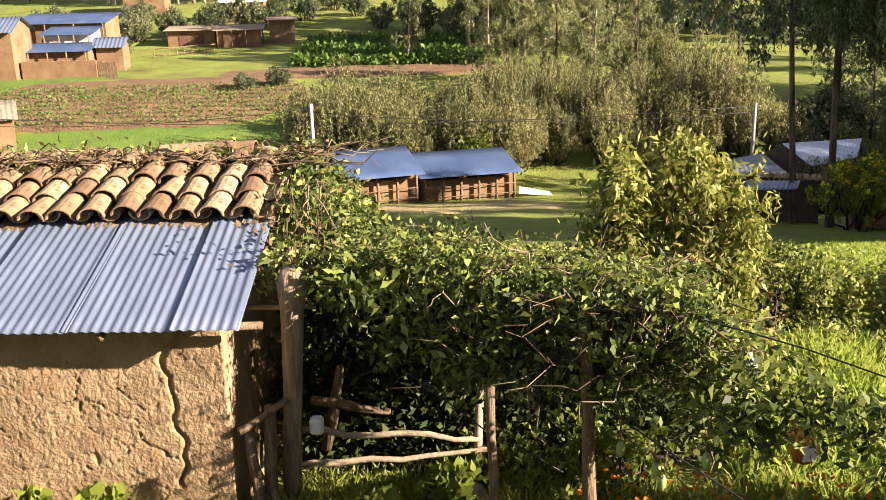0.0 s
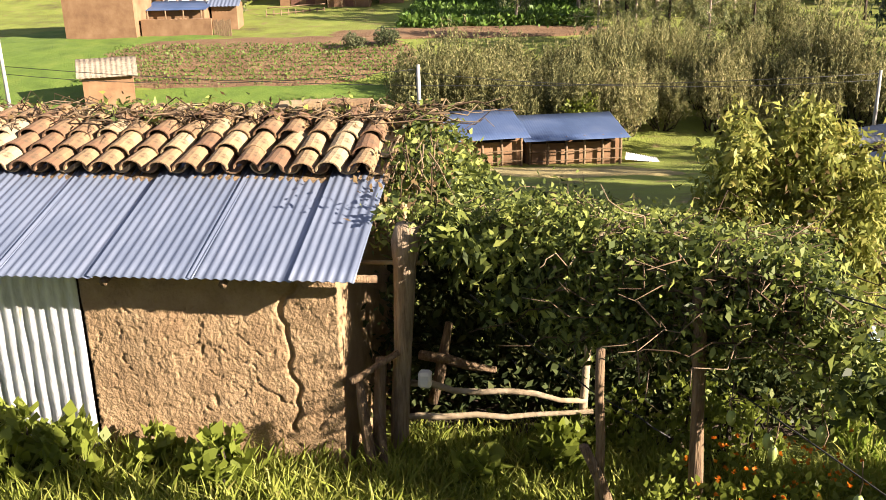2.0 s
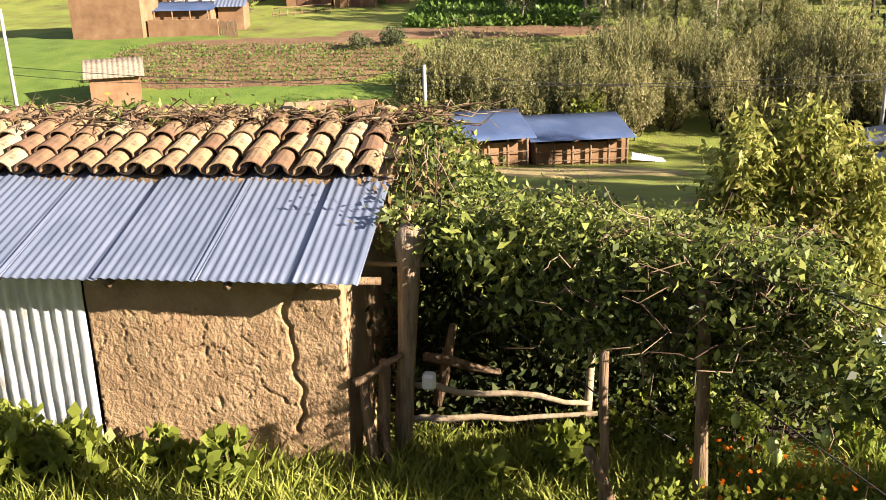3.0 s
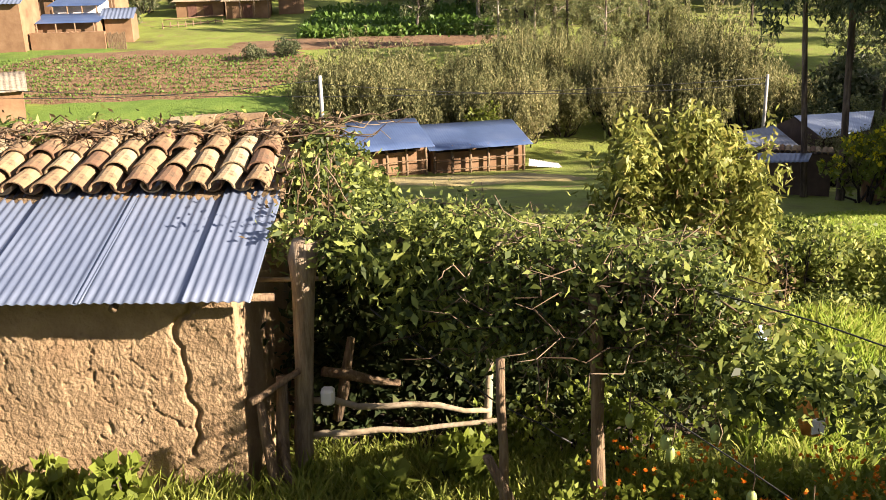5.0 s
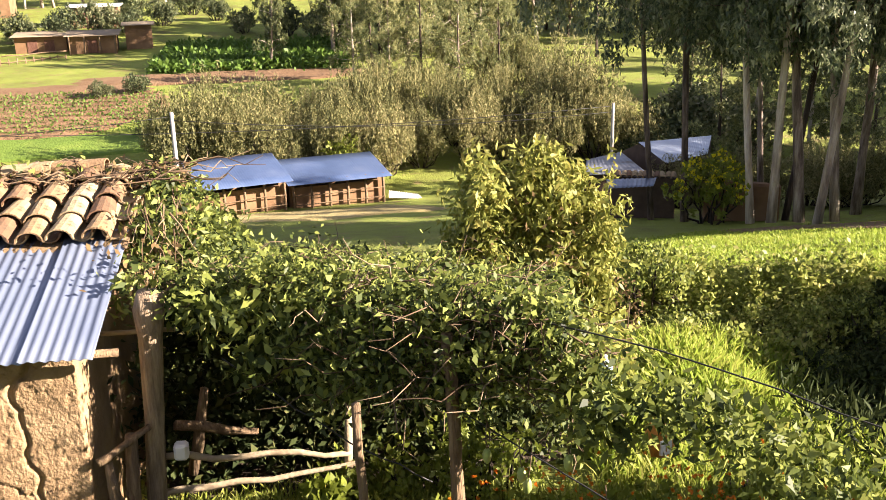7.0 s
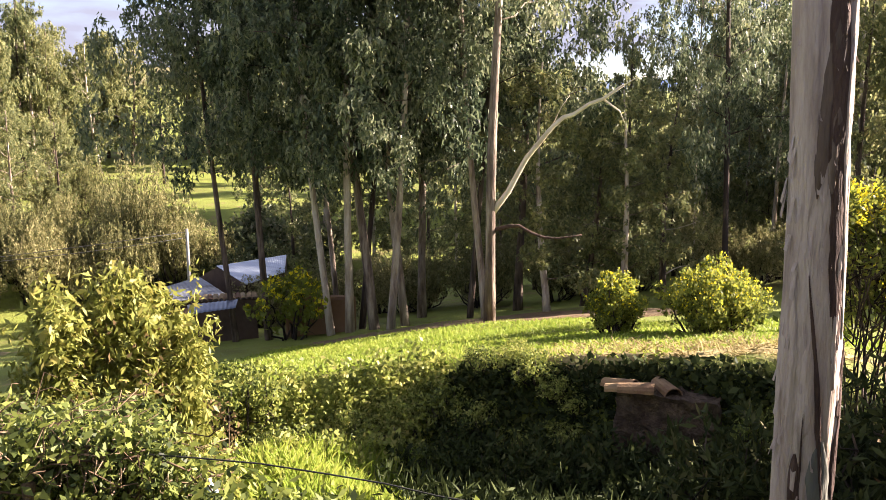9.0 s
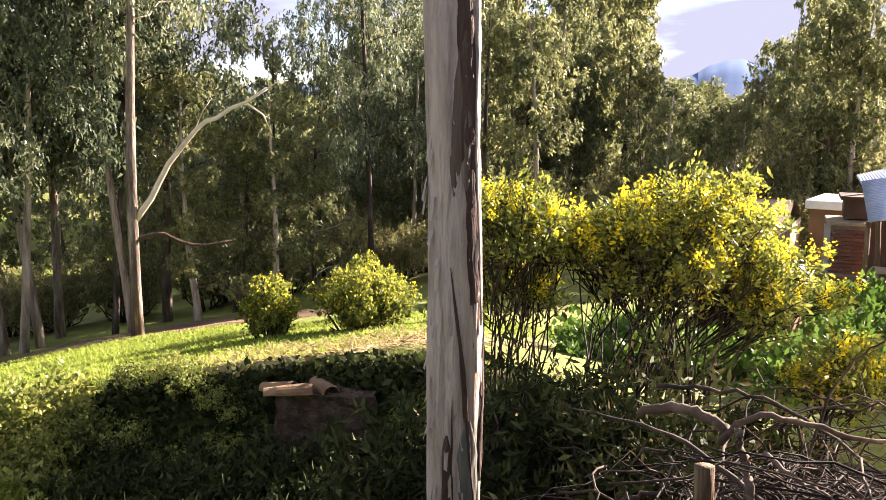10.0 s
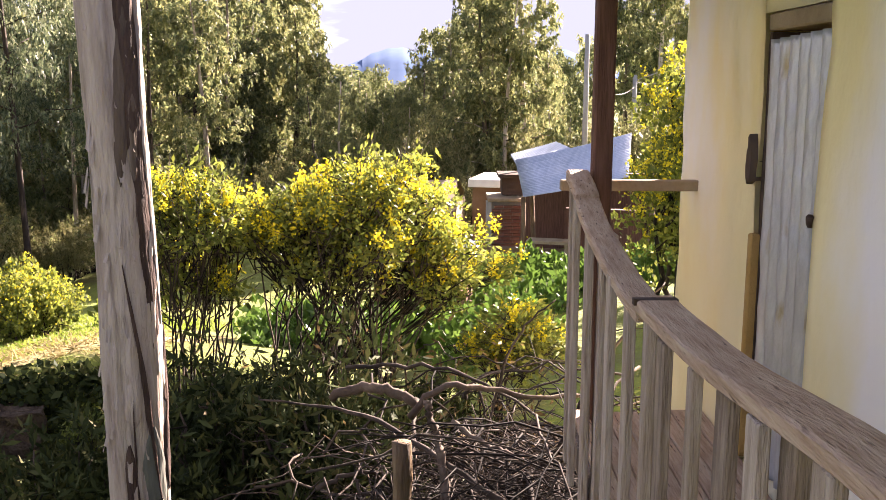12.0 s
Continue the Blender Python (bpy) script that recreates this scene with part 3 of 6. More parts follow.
def patch(name, cx, cy, rx, ry, rot, material, label, lift=0.05, power=3.0, ragged=0.12, n=72, m=14):
    """A field lying on the ground, with a ragged edge."""
    V, Fc = [], []
    ca, sa = math.cos(radians(rot)), math.sin(radians(rot))
    for j in range(m + 1):
        for i in range(n):
            t = 2 * math.pi * i / n
            c, s = math.cos(t), math.sin(t)
            r = (abs(c) ** power + abs(s) ** power) ** (-1 / power)
            r *= (1 + ragged * noise.noise((cx + c * 3, cy + s * 3, 0.3)) + ragged * 0.5 * noise.noise((cx + c * 14, s * 14, 2))) * j / m
            x, y = c * r * rx, s * r * ry
            X, Y = cx + x * ca - y * sa, cy + x * sa + y * ca
            V.append((X, Y, float(land(X, Y)) + (lift if j < m else -0.03)))
    for j in range(m):
        for i in range(n):
            a, b = j * n + i, j * n + (i + 1) % n
            Fc.append((a, a + n, b + n, b) if j else (a, a + n, b + n))
    return single(name, mesh(name, V, Fc, material, True), label, "field", kind="structure")


patch("ploughed_field", -20.5, 62.2, 11.5, 5.9, 4, "ploughed", "brown ploughed field with sparse green plants", 0.12)
patch("grass_strip", -18, 55.2, 12, 1.5, 3, "strip", "bright green grass strip along the field", 0.12)
patch("grass_slope", -34, 64, 9, 12, 0, "strip", "bright green grassy slope", 0.10)
patch("yard_soil", 0.5, 39.5, 5.0, 2.6, 8, "straw", "trampled dry ground in front of the sheds", 0.08)
patch("cut_grass", 10.0, 8.8, 2.7, 1.35, -52, "straw", "straw-coloured cut grass on the terrace", 0.025, 2.2, .4)
patch("path_soil", 16.5, 20.0, 6.5, 1.5, -38, "soil", "bare earth under the eucalyptus trees", 0.06, 2.2)
# two dark patches paint ground shade under the brushwood and the trellis
patch("leaf_litter", 6.0, 1.7, 3.1, 2.6, 10, "litter", "leaf litter darkened for the shade under the brushwood", .04, 2.2, .2)
patch("trellis_soil", .4, 8.8, 2.3, 1.35, -5, "litter", "litter-strewn soil darkened for the trellis shade", .04, 3, .15)
patch("dark_field", -6, 70, 11, 2.4, 2, "ploughed", "dark tilled strip in tree shade", 0.12)


# ---- trees ----
def tree(name, h, r0, first, spread, leaves, leaf, material, label, category="tree", group="", lean=(0, 0), seed=1, limbs=9, ratio=0.2, droop=1.0, bark="bark", clump=0.6, at=(0, 0, 0, 0), bare=None):
    """A slender tree: tapered trunk, limbs and hanging leaf clumps."""
    rg = np.random.default_rng(seed)
    root = thing(name, label, category, group, at=at)
    k = 12
    bend = rg.normal(size=2) * 0.02 * h
    line = [np.array([lean[0] * t + bend[0] * math.sin(3 * t), lean[1] * t + bend[1] * math.sin(2.6 * t), h * t - 0.3 * (t == 0)]) for t in np.linspace(0, 1, k)]
    rad = [r0 * (1.25 if i == 0 else 1) * (1 - 0.9 * i / (k - 1)) + 0.015 for i in range(k)]
    part("trunk", mesh("trunk", *tube(line, rad, 9, 0.25), bark, True), root)
    tubes, P, D = [], [], []
    per = leaves // (limbs * 3)
    for i in range(limbs):
        t = first + (0.97 - first) * (i + rg.uniform(0, 0.8)) / limbs
        f = t * (k - 1); a = int(f)
        p = line[a] + (line[min(a + 1, k - 1)] - line[a]) * (f - a)
        ang = i * 2.4 + rg.uniform(-.5, .5)
        prof = math.sin(min(1, (1 - t) / (1 - first) * 1.15 + 0.22) * math.pi * 0.5)
        ln = spread * prof * rg.uniform(0.7, 1.2)
        d = np.array([math.cos(ang), math.sin(ang), 0.45])
        q = [p, p + d * ln * 0.5, p + d * ln + np.array([0, 0, -0.15 * ln])]
        tubes.append(tube(wavy(q, 5, 0.04 * ln, rg), np.linspace(r0 * 0.28 * (1.2 - t), 0.012, 5), 5))
        for c in range(3):
            w = (0.4, 0.75, 1.05)[c]
            cc = q[0] + (q[2] - q[0]) * w + rg.normal(size=3) * clump * 0.5
            nn = int(per * (0.6, 1.1, 1.3)[c])
            n3 = max(4, nn // 12)
            sub = inside(n3, cc, (clump * rg.uniform(.7, 1.3), clump * rg.uniform(.7, 1.3), clump * rg.uniform(1.0, 1.7) * max(droop, .6)), 0.2, rg)
            pick = rg.integers(0, n3, nn)
            P.append(sub[pick] + rg.normal(size=(nn, 3)) * np.array([.11, .11, .2]) * clump)
            dd = rg.normal(size=(nn, 3)) * 0.55
            dd[:, 2] -= droop
            D.append(dd)
    part("branchwork", mesh("branchwork", *merge(tubes), bark, True), root)["kind"] = "stuff"
    P, D = np.concatenate(P), np.concatenate(D)
    part("crown", quads("crown", slivers(P, D, leaf * rg.uniform(.6, 1.25, len(P)), ratio, rg), material, 3), root)
    return root


def shrub(name, r, h, leaves, leaf, material, label, category="bush", group="", seed=1, stems=14, up=0.8, ratio=0.28, shoots=0, flower=0, at=(0, 0, 0, 0), gap=0.35, low=0.25, size_flower=0.07, fine=False):
    """A many-stemmed bush, leaves in clumps at the stem ends, with gaps between."""
    rg = np.random.default_rng(seed)
    root = thing(name, label, category, group, at=at)
    tubes, P, D, FP = [], [], [], []
    for i in range(stems):
        a = i * 2.4 + rg.uniform(-.4, .4)
        q = math.sqrt((i + 0.5) / stems)
        top = np.array([math.cos(a) * r * q, math.sin(a) * r * q, h * (1 - (.45 if low < .5 else .2) * q * q) * rg.uniform(0.8, 1.06)])
        foot = np.array([math.cos(a) * r * 0.22 * q, math.sin(a) * r * 0.22 * q, -0.25])
        mid = foot * 0.5 + top * 0.5 + np.array([math.cos(a), math.sin(a), -.2]) * r * 0.12
        pts = wavy([foot, mid, top], 7, 0.03 * h, rg)
        tubes.append(tube(pts, np.linspace(0.022 + 0.012 * h, 0.006, 7), 5))
        for tw in range(4 if low < .5 else 10):
            b = pts[2 + tw % 4]
            e = b + rg.normal(size=3) * r * 0.16 + np.array([0, 0, 0.08 * h])
            tubes.append(tube([b, (b + e) / 2 + rg.normal(size=3) * .04, e], [0.012, 0.009, 0.004], 4))
        nn = leaves // stems
        for w, sc, share in (((1.0, 1.0, .5), (0.78, 0.95, .3), (0.55, 0.9, .2)) if low < .5 else ((1.0, 1.0, .66), (.93, 1.0, .32), (.78, .7, .02))):
            c = foot + (top - foot) * w + rg.normal(size=3) * 0.05 * r
            rr = r * gap * sc
            n1 = int(nn * share)
            n3 = max(3, n1 // 10)
            sub = inside(n3, c, (rr, rr, rr * 0.9), 0.35, rg)
            P.append(sub[rg.integers(0, n3, n1)] + rg.normal(size=(n1, 3)) * rr * 0.14)
            dd = rg.normal(size=(n1, 3)) * 0.7
            dd[:, 2] += up
            D.append(dd)
            if flower and w > (.7 if low < .5 else .95):
                n2 = max(1, int(flower // stems * share))
                cl = sub[sub[:, 2] > c[2] - 0.05]
                cl = cl if len(cl) else sub
                FP.append(cl[rg.integers(0, len(cl), n2)] + rg.normal(size=(n2, 3)) * rr * 0.09 + np.array([0, 0, rr * .18]))
        for sh in range(shoots):
            b = top + rg.normal(size=3) * r * 0.2
            ht = h * rg.uniform(.2, .62)
            n1 = 34
            tt = rg.uniform(0, 1, n1) ** 0.8
            P.append(b + np.stack([rg.normal(size=n1) * .06, rg.normal(size=n1) * .06, tt * ht], 1))
            dd = rg.normal(size=(n1, 3)) * .5
            dd[:, 2] += 1.1
            D.append(dd)
    part("stemwork", mesh("stemwork", *merge(tubes), "twig", True), root)["kind"] = "stuff"
    P, D = np.concatenate(P), np.concatenate(D)
    if fine:
        part("foliage", quads("foliage", slivers(P, D, leaf * rg.uniform(.6, 1.3, len(P)), ratio * .8, rg), material, 3), root)
    else:
        part("foliage", quads("foliage", leaf_quads(P, D, leaf * rg.uniform(.6, 1.3, len(P)), ratio, 0.1, rg), material), root)
    if flower:
        FP = np.concatenate(FP)
        part("blossom", quads("blossom", leaf_quads(FP, rg.normal(size=FP.shape) + np.array([0, 0, .6]), size_flower * rg.uniform(.6, 1.3, len(FP)), .4, .15, rg), "blossom"), root, "bright yellow blossom clusters")
    return root


def at(x, y, turn=0.0, dz=0.0):
    return pose(x, y, float(land(x, y)) + dz, 0, 0, turn)


def settle(ob, x, y, turn=0.0, dz=0.0):
    ob.matrix_world = at(x, y, turn, dz)
    return ob


# the eucalyptus clump beside the meadow
CL = "tall eucalyptus with bare lower trunk and dark hanging leaves"
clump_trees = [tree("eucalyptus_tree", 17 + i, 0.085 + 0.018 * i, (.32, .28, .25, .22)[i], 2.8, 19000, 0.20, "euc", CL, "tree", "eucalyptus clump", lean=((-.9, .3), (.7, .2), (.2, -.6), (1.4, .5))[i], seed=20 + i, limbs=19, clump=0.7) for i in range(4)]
spots = [(10.9, 28.4, 0, 0), (11.7, 27.6, 1, 40), (13.1, 25.9, 1, 90), (13.6, 25.6, 2, 10), (14.4, 26.3, 0, 200), (14.3, 25.2, 3, 120), (14.2, 24.1, 1, 240), (15.7, 25.6, 2, 300), (17.2, 27.0, 3, 30),
         (17.4, 24.4, 0, 160), (16.7, 22.5, 1, 75), (15.0, 29.0, 0, 60), (19.5, 24.5, 3, 10)]
used = set()
for x, y, k, a in spots:
    if k in used:
        copy_thing(clump_trees[k], at(x, y, a))
    else:
        settle(clump_trees[k], x, y, a); used.add(k)

# the tree with the long bare limb
fork = tree("eucalyptus_tree", 17.5, 0.14, 0.46, 2.4, 15000, 0.19, "euc", "tall eucalyptus with one long pale bare limb", "tree", "eucalyptus clump", lean=(1.15, -.6), seed=41, limbs=15, clump=0.85)
settle(fork, 14.98, 20.04, 0)
limb = [(0.02, -0.02, 3.0), (0.35, -0.45, 3.75), (0.62, -0.95, 4.7), (0.9, -1.4, 5.4), (1.2, -1.75, 5.72), (1.7, -2.5, 6.12), (1.94, -3.0, 6.45)]
part("bare_limb", mesh("bare_limb", *merge([tube(wavy(limb, 14, 0.03), np.linspace(.09, .035, 14), 8, .2), tube([(1.7, -2.5, 6.1), (1.9, -2.9, 5.8), (2.0, -3.1, 5.3)], [.03, .02, .008], 5), tube([(1.9, -2.95, 6.4), (2.1, -3.2, 6.6), (2.3, -3.4, 6.65)], [.022, .014, .006], 5), tube([(.95, -1.45, 5.45), (1.1, -1.6, 5.9), (1.3, -1.7, 6.2)], [.018, .012, .005], 5)]), "bare", True), fork, "long pale dead limb without leaves")
part("low_limb", mesh("low_limb", *tube(wavy([(0, 0, 2.6), (.5, -.5, 2.75), (1.2, -1.1, 2.35), (1.9, -1.6, 2.5)], 9, .03), np.linspace(.07, .02, 9), 6), "bark_dark", True), fork, "dark drooping lower limb")

# woods behind: three build variants, copied
FW = "slender eucalyptus, grey-green leaf coloured as if sunlit"
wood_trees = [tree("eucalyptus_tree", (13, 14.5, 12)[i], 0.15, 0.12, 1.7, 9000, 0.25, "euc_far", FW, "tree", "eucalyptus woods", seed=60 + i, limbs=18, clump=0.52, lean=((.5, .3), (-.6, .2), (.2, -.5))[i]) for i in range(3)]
for i, o in enumerate(wood_trees):
    settle(o, (2, 6, 11)[i], (78, 80, 76)[i], 30 * i)
rw = np.random.default_rng(5)


def woods(n, x0, x1, y0, y1, lo=.8, hi=1.2, ok=None):
    c = 0
    while c < n:
        x, y = rw.uniform(x0, x1), rw.uniform(y0, y1)
        if ok and not ok(x, y):
            continue
        s = rw.uniform(lo, hi)
        b = math.degrees(math.atan2(x, y))
        if 41 < b < 50 or 67 < b < 75.5 or 79 < b < 82:
            s *= 0.55
        o = copy_thing(wood_trees[int(rw.integers(0, 3))], at(x, y, rw.uniform(0, 360)))
        o.scale = (s * rw.uniform(.85, 1.15),) * 2 + (s,)
        c += 1


woods(26, -4, 24, 70, 92, .7, 1.0, lambda x, y: not (y < 80 and 15 < x))
woods(14, 22, 44, 74, 95, .62, .9)
woods(24, -75, 30, 118, 135, .75, 1.1)
woods(18, -40, 6, 112, 124, .75, 1.05)
woods(16, 40, 60, 44, 66, .9, 1.2)
woods(24, 12, 46, 80, 97, .8, 1.1)
woods(16, 34, 50, 22, 38, .85, 1.1)
woods(18, 36, 60, 8, 26, .5, .75)
woods(16, 48, 75, -6, 12, .9, 1.25)
woods(7, 26, 38, 22, 30, .4, .55)
for i in range(12):
    a, d = radians(36 + 1.2 * i), rw.uniform(58, 72)
    s = rw.uniform(.9, 1.15) * (1 if i < 4 else .62)
    copy_thing(wood_trees[i % 3], at(math.sin(a) * d, math.cos(a) * d, 90 * i)).scale = (s * 1.15, s * 1.15, s)
for i in range(12):
    a, d = radians(36 + 1.2 * i), rw.uniform(38, 43)
    copy_thing(wood_trees[i % 3], at(math.sin(a) * d, math.cos(a) * d, 70 * i)).scale = (.55, .55, .42)
woods(14, 50, 100, 14, 30, .7, 1.0)
woods(18, 40, 62, 21, 36, .95, 1.3)
# unseen trees added behind the house to cast shade on the brushwood
for x, y, s in ((25, -6.5, .72), (24.5, -5, .70), (25, -3.6, .66)):
    copy_thing(wood_trees[0], at(x, y, 40 * x)).scale = (s * 1.3, s * 1.3, s)

belt_tree = tree("distant_tree", 12, .16, .1, 2.3, 2400, .55, "euc_far", "distant eucalyptus in a wooded belt, coloured as if sunlit", "tree", "distant woods", seed=66, limbs=13, clump=1.1)
settle(belt_tree, 80, 40)
for i in range(58):
    d, a = rw.uniform(85, 150), radians(rw.uniform(36, 92))
    q = rw.uniform(.7, 1.1) * d / 110
    if 40 < math.degrees(a) < 50 or 66 < math.degrees(a) < 75:
        q *= .62
    copy_thing(belt_tree, at(math.sin(a) * d, math.cos(a) * d, 50 * i)).scale = (q, q, q * rw.uniform(.8, 1.1))

for i in range(16):
    d, a = rw.uniform(80, 120), radians(65 + 12 * (i + rw.uniform(0, 1)) / 16)
    q = rw.uniform(.5, .68) * d / 95
    copy_thing(belt_tree, at(math.sin(a) * d, math.cos(a) * d, 50 * i)).scale = (q * 1.5, q * 1.5, q)

for i in range(34):
    d, a = rw.uniform(150, 250), radians(62 + 18 * (i + rw.uniform(0, 1)) / 34)
    q = rw.uniform(.8, 1.05) * d / 200
    copy_thing(belt_tree, at(math.sin(a) * d, math.cos(a) * d, 40 * i)).scale = (q * 2.2, q * 2.2, q * .85)
# trees beyond the clump: a lone slim one, a dark hanging one and low ones between
for b, d, sx, sz in ((45.2, 45, .75, .86), (47.2, 62, .7, .7), (41.6, 50, .8, .92), (39.8, 56, .8, .8)):
    copy_thing(wood_trees[int(b) % 3], at(math.sin(radians(b)) * d, math.cos(radians(b)) * d, 80 * b)).scale = (sx, sx, sz)
for b, d, k, sx, sz in ((51.0, 31, 2, .8, .9), (49.2, 35, 0, .6, .6), (40.4, 28, 1, .75, .40), (42.6, 31, 2, .75, .41), (45.0, 29, 0, .75, .40), (47.4, 31, 3, .75, .38), (53.5, 36, 1, .8, .5)):
    copy_thing((clump_trees if d > 33 or sz > .8 else wood_trees)[k % 3], at(math.sin(radians(b)) * d, math.cos(radians(b)) * d, 60 * b)).scale = (sx, sx, sz if sz > .8 else sz * 1.3)
for i in range(8):
    b, d = radians(22.8 + 1.7 * i), rw.uniform(46, 62)
    copy_thing(wood_trees[i % 3], at(math.sin(b) * d, math.cos(b) * d, 55 * i)).scale = (.75, .75, rw.uniform(.45, .68))

# scrub belt behind the sheds
SB = "olive-grey scrub bush with upright shoots"
scrub = [shrub("scrub_bush", 1.9, (3.2, 3.8, 2.8)[i], 5400, 0.16, "olive", SB, "bush", "scrub belt", seed=80 + i, stems=16, shoots=9, up=1.2, gap=.30, fine=True) for i in range(3)]
k = 0
for row, (y, x0, x1) in enumerate(((50.2, -7, 19.5), (52.6, -8, 19), (55.4, -7, 17), (59, 4, 15.5), (63, 7, 15))):
    x = x0
    while x < x1:
        yy = y + rw.uniform(-.7, .7)
        if k < 3:
            settle(scrub[k], x, yy, rw.uniform(0, 360))
        else:
            o = copy_thing(scrub[k % 3], at(x, yy, rw.uniform(0, 360)))
            s = rw.uniform(.6, 1.15) * (.95, .9, .8, .75, .7)[row]
            o.scale = (s, s, s * rw.uniform(.8, 1.3))
        k += 1
        x += rw.uniform(1.7, 2.9)
for x, y, s in ((1.6, 48.8, 1.0),):
    settle(shrub("leafy_bush", 1.1, 2.4, 1800, 0.22, "lime", "bright fresh-green leafy bush behind the sheds", "bush", seed=90, stems=9, gap=.4), x, y)

for i in range(17):
    q = rw.uniform(.45, .7)
    copy_thing(scrub[i % 3], at(13.5 + .95 * i + rw.uniform(-.5, .5), 33.5 - .8 * i + rw.uniform(-1, 1), 40 * i)).scale = (q, q, q * .8)

for i in range(26):
    a, d = radians(54 + 27 * (i + rw.uniform(0, 1)) / 26), rw.uniform(34, 50)
    q = rw.uniform(.5, .95) * (.62 if 66 < math.degrees(a) < 74.5 else 1)
    copy_thing(wood_trees[i % 3], at(math.sin(a) * d, math.cos(a) * d, 70 * i)).scale = (q * 1.1, q * 1.1, q * .95)
for i in range(13):
    d, a = rw.uniform(29, 44), radians(55 + 33 * (i + rw.uniform(0, 1)) / 13)
    q = rw.uniform(.45, .85)
    copy_thing(scrub[i % 3], at(math.sin(a) * d, math.cos(a) * d, 70 * i)).scale = (q * 1.2, q * 1.2, q)

# conifers among the scrub
pines = tree("young_conifer", 7.5, 0.1, 0.1, 1.5, 5200, 0.26, "euc_far", "young yellow-green conifer with tiered boughs", "tree", "conifers", seed=95, limbs=20, clump=.45, droop=.35, ratio=.12)
settle(pines, 9.5, 60)
for x, y, a, s in ((5.2, 62, 40, .9), (7.5, 64, 90, 1.0), (12.5, 62, 170, .85), (3.0, 65, 250, .9)):
    copy_thing(pines, at(x, y, a)).scale = (s, s, s)

# crops on the far slope
n = 9000
cx, cy = rng.uniform(-12, 3, n), rng.uniform(72, 86, n)
row = np.round(cy / 1.1) * 1.1 + rng.normal(size=n) * .16
cp = np.stack([cx, row, land(cx, row) + rng.uniform(.05, .7, n)], 1)
single("crop_rows", quads("crop_rows", leaf_quads(cp, rng.normal(size=(n, 3)) + np.array([0, 0, .5]), rng.uniform(.25, .6, n), .3), "crop"), "rows of tall green crop plants", "crops", kind="stuff")
n = 6000
cx, cy = rng.uniform(-31, -9.5, n), rng.uniform(57, 65, n)
row = np.round(cy / .8) * .8 + rng.normal(size=n) * .12
cp = np.stack([cx, row, land(cx, row) + rng.uniform(.1, .25, n)], 1)
single("field_plants", quads("field_plants", leaf_quads(cp, rng.normal(size=(n, 3)) + np.array([0, 0, .6]), rng.uniform(.09, .22, n), .3), "crop"), "small green plants in the ploughed field", "crops", kind="stuff")

# far hills
def ridge(name, material, label, dist, a0, a1, base, peak, seed, n=60):
    V, Fc = [], []
    for j in range(4):
        for i in range(n + 1):
            a = radians(a0 + (a1 - a0) * i / n)
            h = base + peak * max(0, math.sin(math.pi * i / n)) ** .7 * (0.65 + 0.5 * noise.noise((i * .09, seed, 0)) + .12 * noise.noise((i * .4, seed, 3)))
            d = dist * (1 + .14 * j)
            V.append((math.sin(a) * d, math.cos(a) * d, -30 + (h + 30) * (0, .6, 1, 0)[j]))
    k = n + 1
    for j in range(3):
        for i in range(n):
            Fc.append((j * k + i, j * k + i + 1, (j + 1) * k + i + 1, (j + 1) * k + i))
    single(name, mesh(name, V, Fc, material, True), label, "hill", kind="structure")


ridge("backdrop_hill", "hill", "bare brown hill in the distance", 520, -14, 30, 6, 26, 1.0)
ridge("backdrop_mountain", "mountain", "hazy blue mountain range in the distance", 2900, 35, 110, 5, 75, 4.0)
ridge("backdrop_peak", "mountain", "hazy blue mountain peak in the distance", 2500, 68, 86, 0, 175, 7.3)


# ---- the hut ----
hut = thing("hut", "small mud-walled hut with tin eave and clay tile roof", "hut")
HX0, HX1, HY0, HY1 = -7.6, -1.75, 6.6, 10.2


def mud_wall(x0, x1, z0, z1, y, step=0.013):
    """A rough mud coat that faces -y, with pits and cracks."""
    nx, nz = int((x1 - x0) / step), int((z1 - z0) / step)
    V, Fc = [], []
    for j in range(nz + 1):
        for i in range(nx + 1):
            x, z = x0 + (x1 - x0) * i / nx, z0 + (z1 - z0) * j / nz
            h = -.008 * max(0, noise.noise((x * 38, z * 30, 21)) - .2) * 3 - .006 * max(0, noise.noise((x * 13, z * 9, 41)) - .35) * 4 + .022 * noise.noise((x * 1.7, z * 1.7, 1)) + .005 * noise.noise((x * 9, z * 9, 2)) + .005 * noise.noise((x * 26, z * 22, 5))
            wob = .25 * noise.noise((x * 2.2, z * 2.2, 8)) + .05 * noise.noise((x * 12, z * 12, 4))
            for cx, w in ((-2.12, .016),):
                dd = abs(x + .5 * wob - cx - .06 * math.sin(z * 5 + cx) + .08 * noise.noise((z * 6, 3, 1)))
                if z > .35 and dd < w * 2:
                    h -= .06 * (1 - dd / (w * 2))
            cr = abs(noise.noise((x * 3.1 + wob, z * 3.1, 11)))
            if cr < .012 and noise.noise((x * 1.4, z * 1.4, 31)) > 0:
                h -= .04 * (1 - cr / .012)
            edge = min(i, nx - i, j, nz - j)
            V.append((x, y - .04 - h + (.09 if edge == 0 else 0), z))
    k = nx + 1
    for j in range(nz):
        for i in range(nx):
            a = j * k + i
            Fc.append((a, a + 1, a + k + 1, a + k))
    return V, Fc


part("mud_coat", mesh("mud_coat", *mud_wall(-3.86, -1.72, -.35, 1.80, HY0), "adobe", True), hut, "cracked straw-mud plaster")
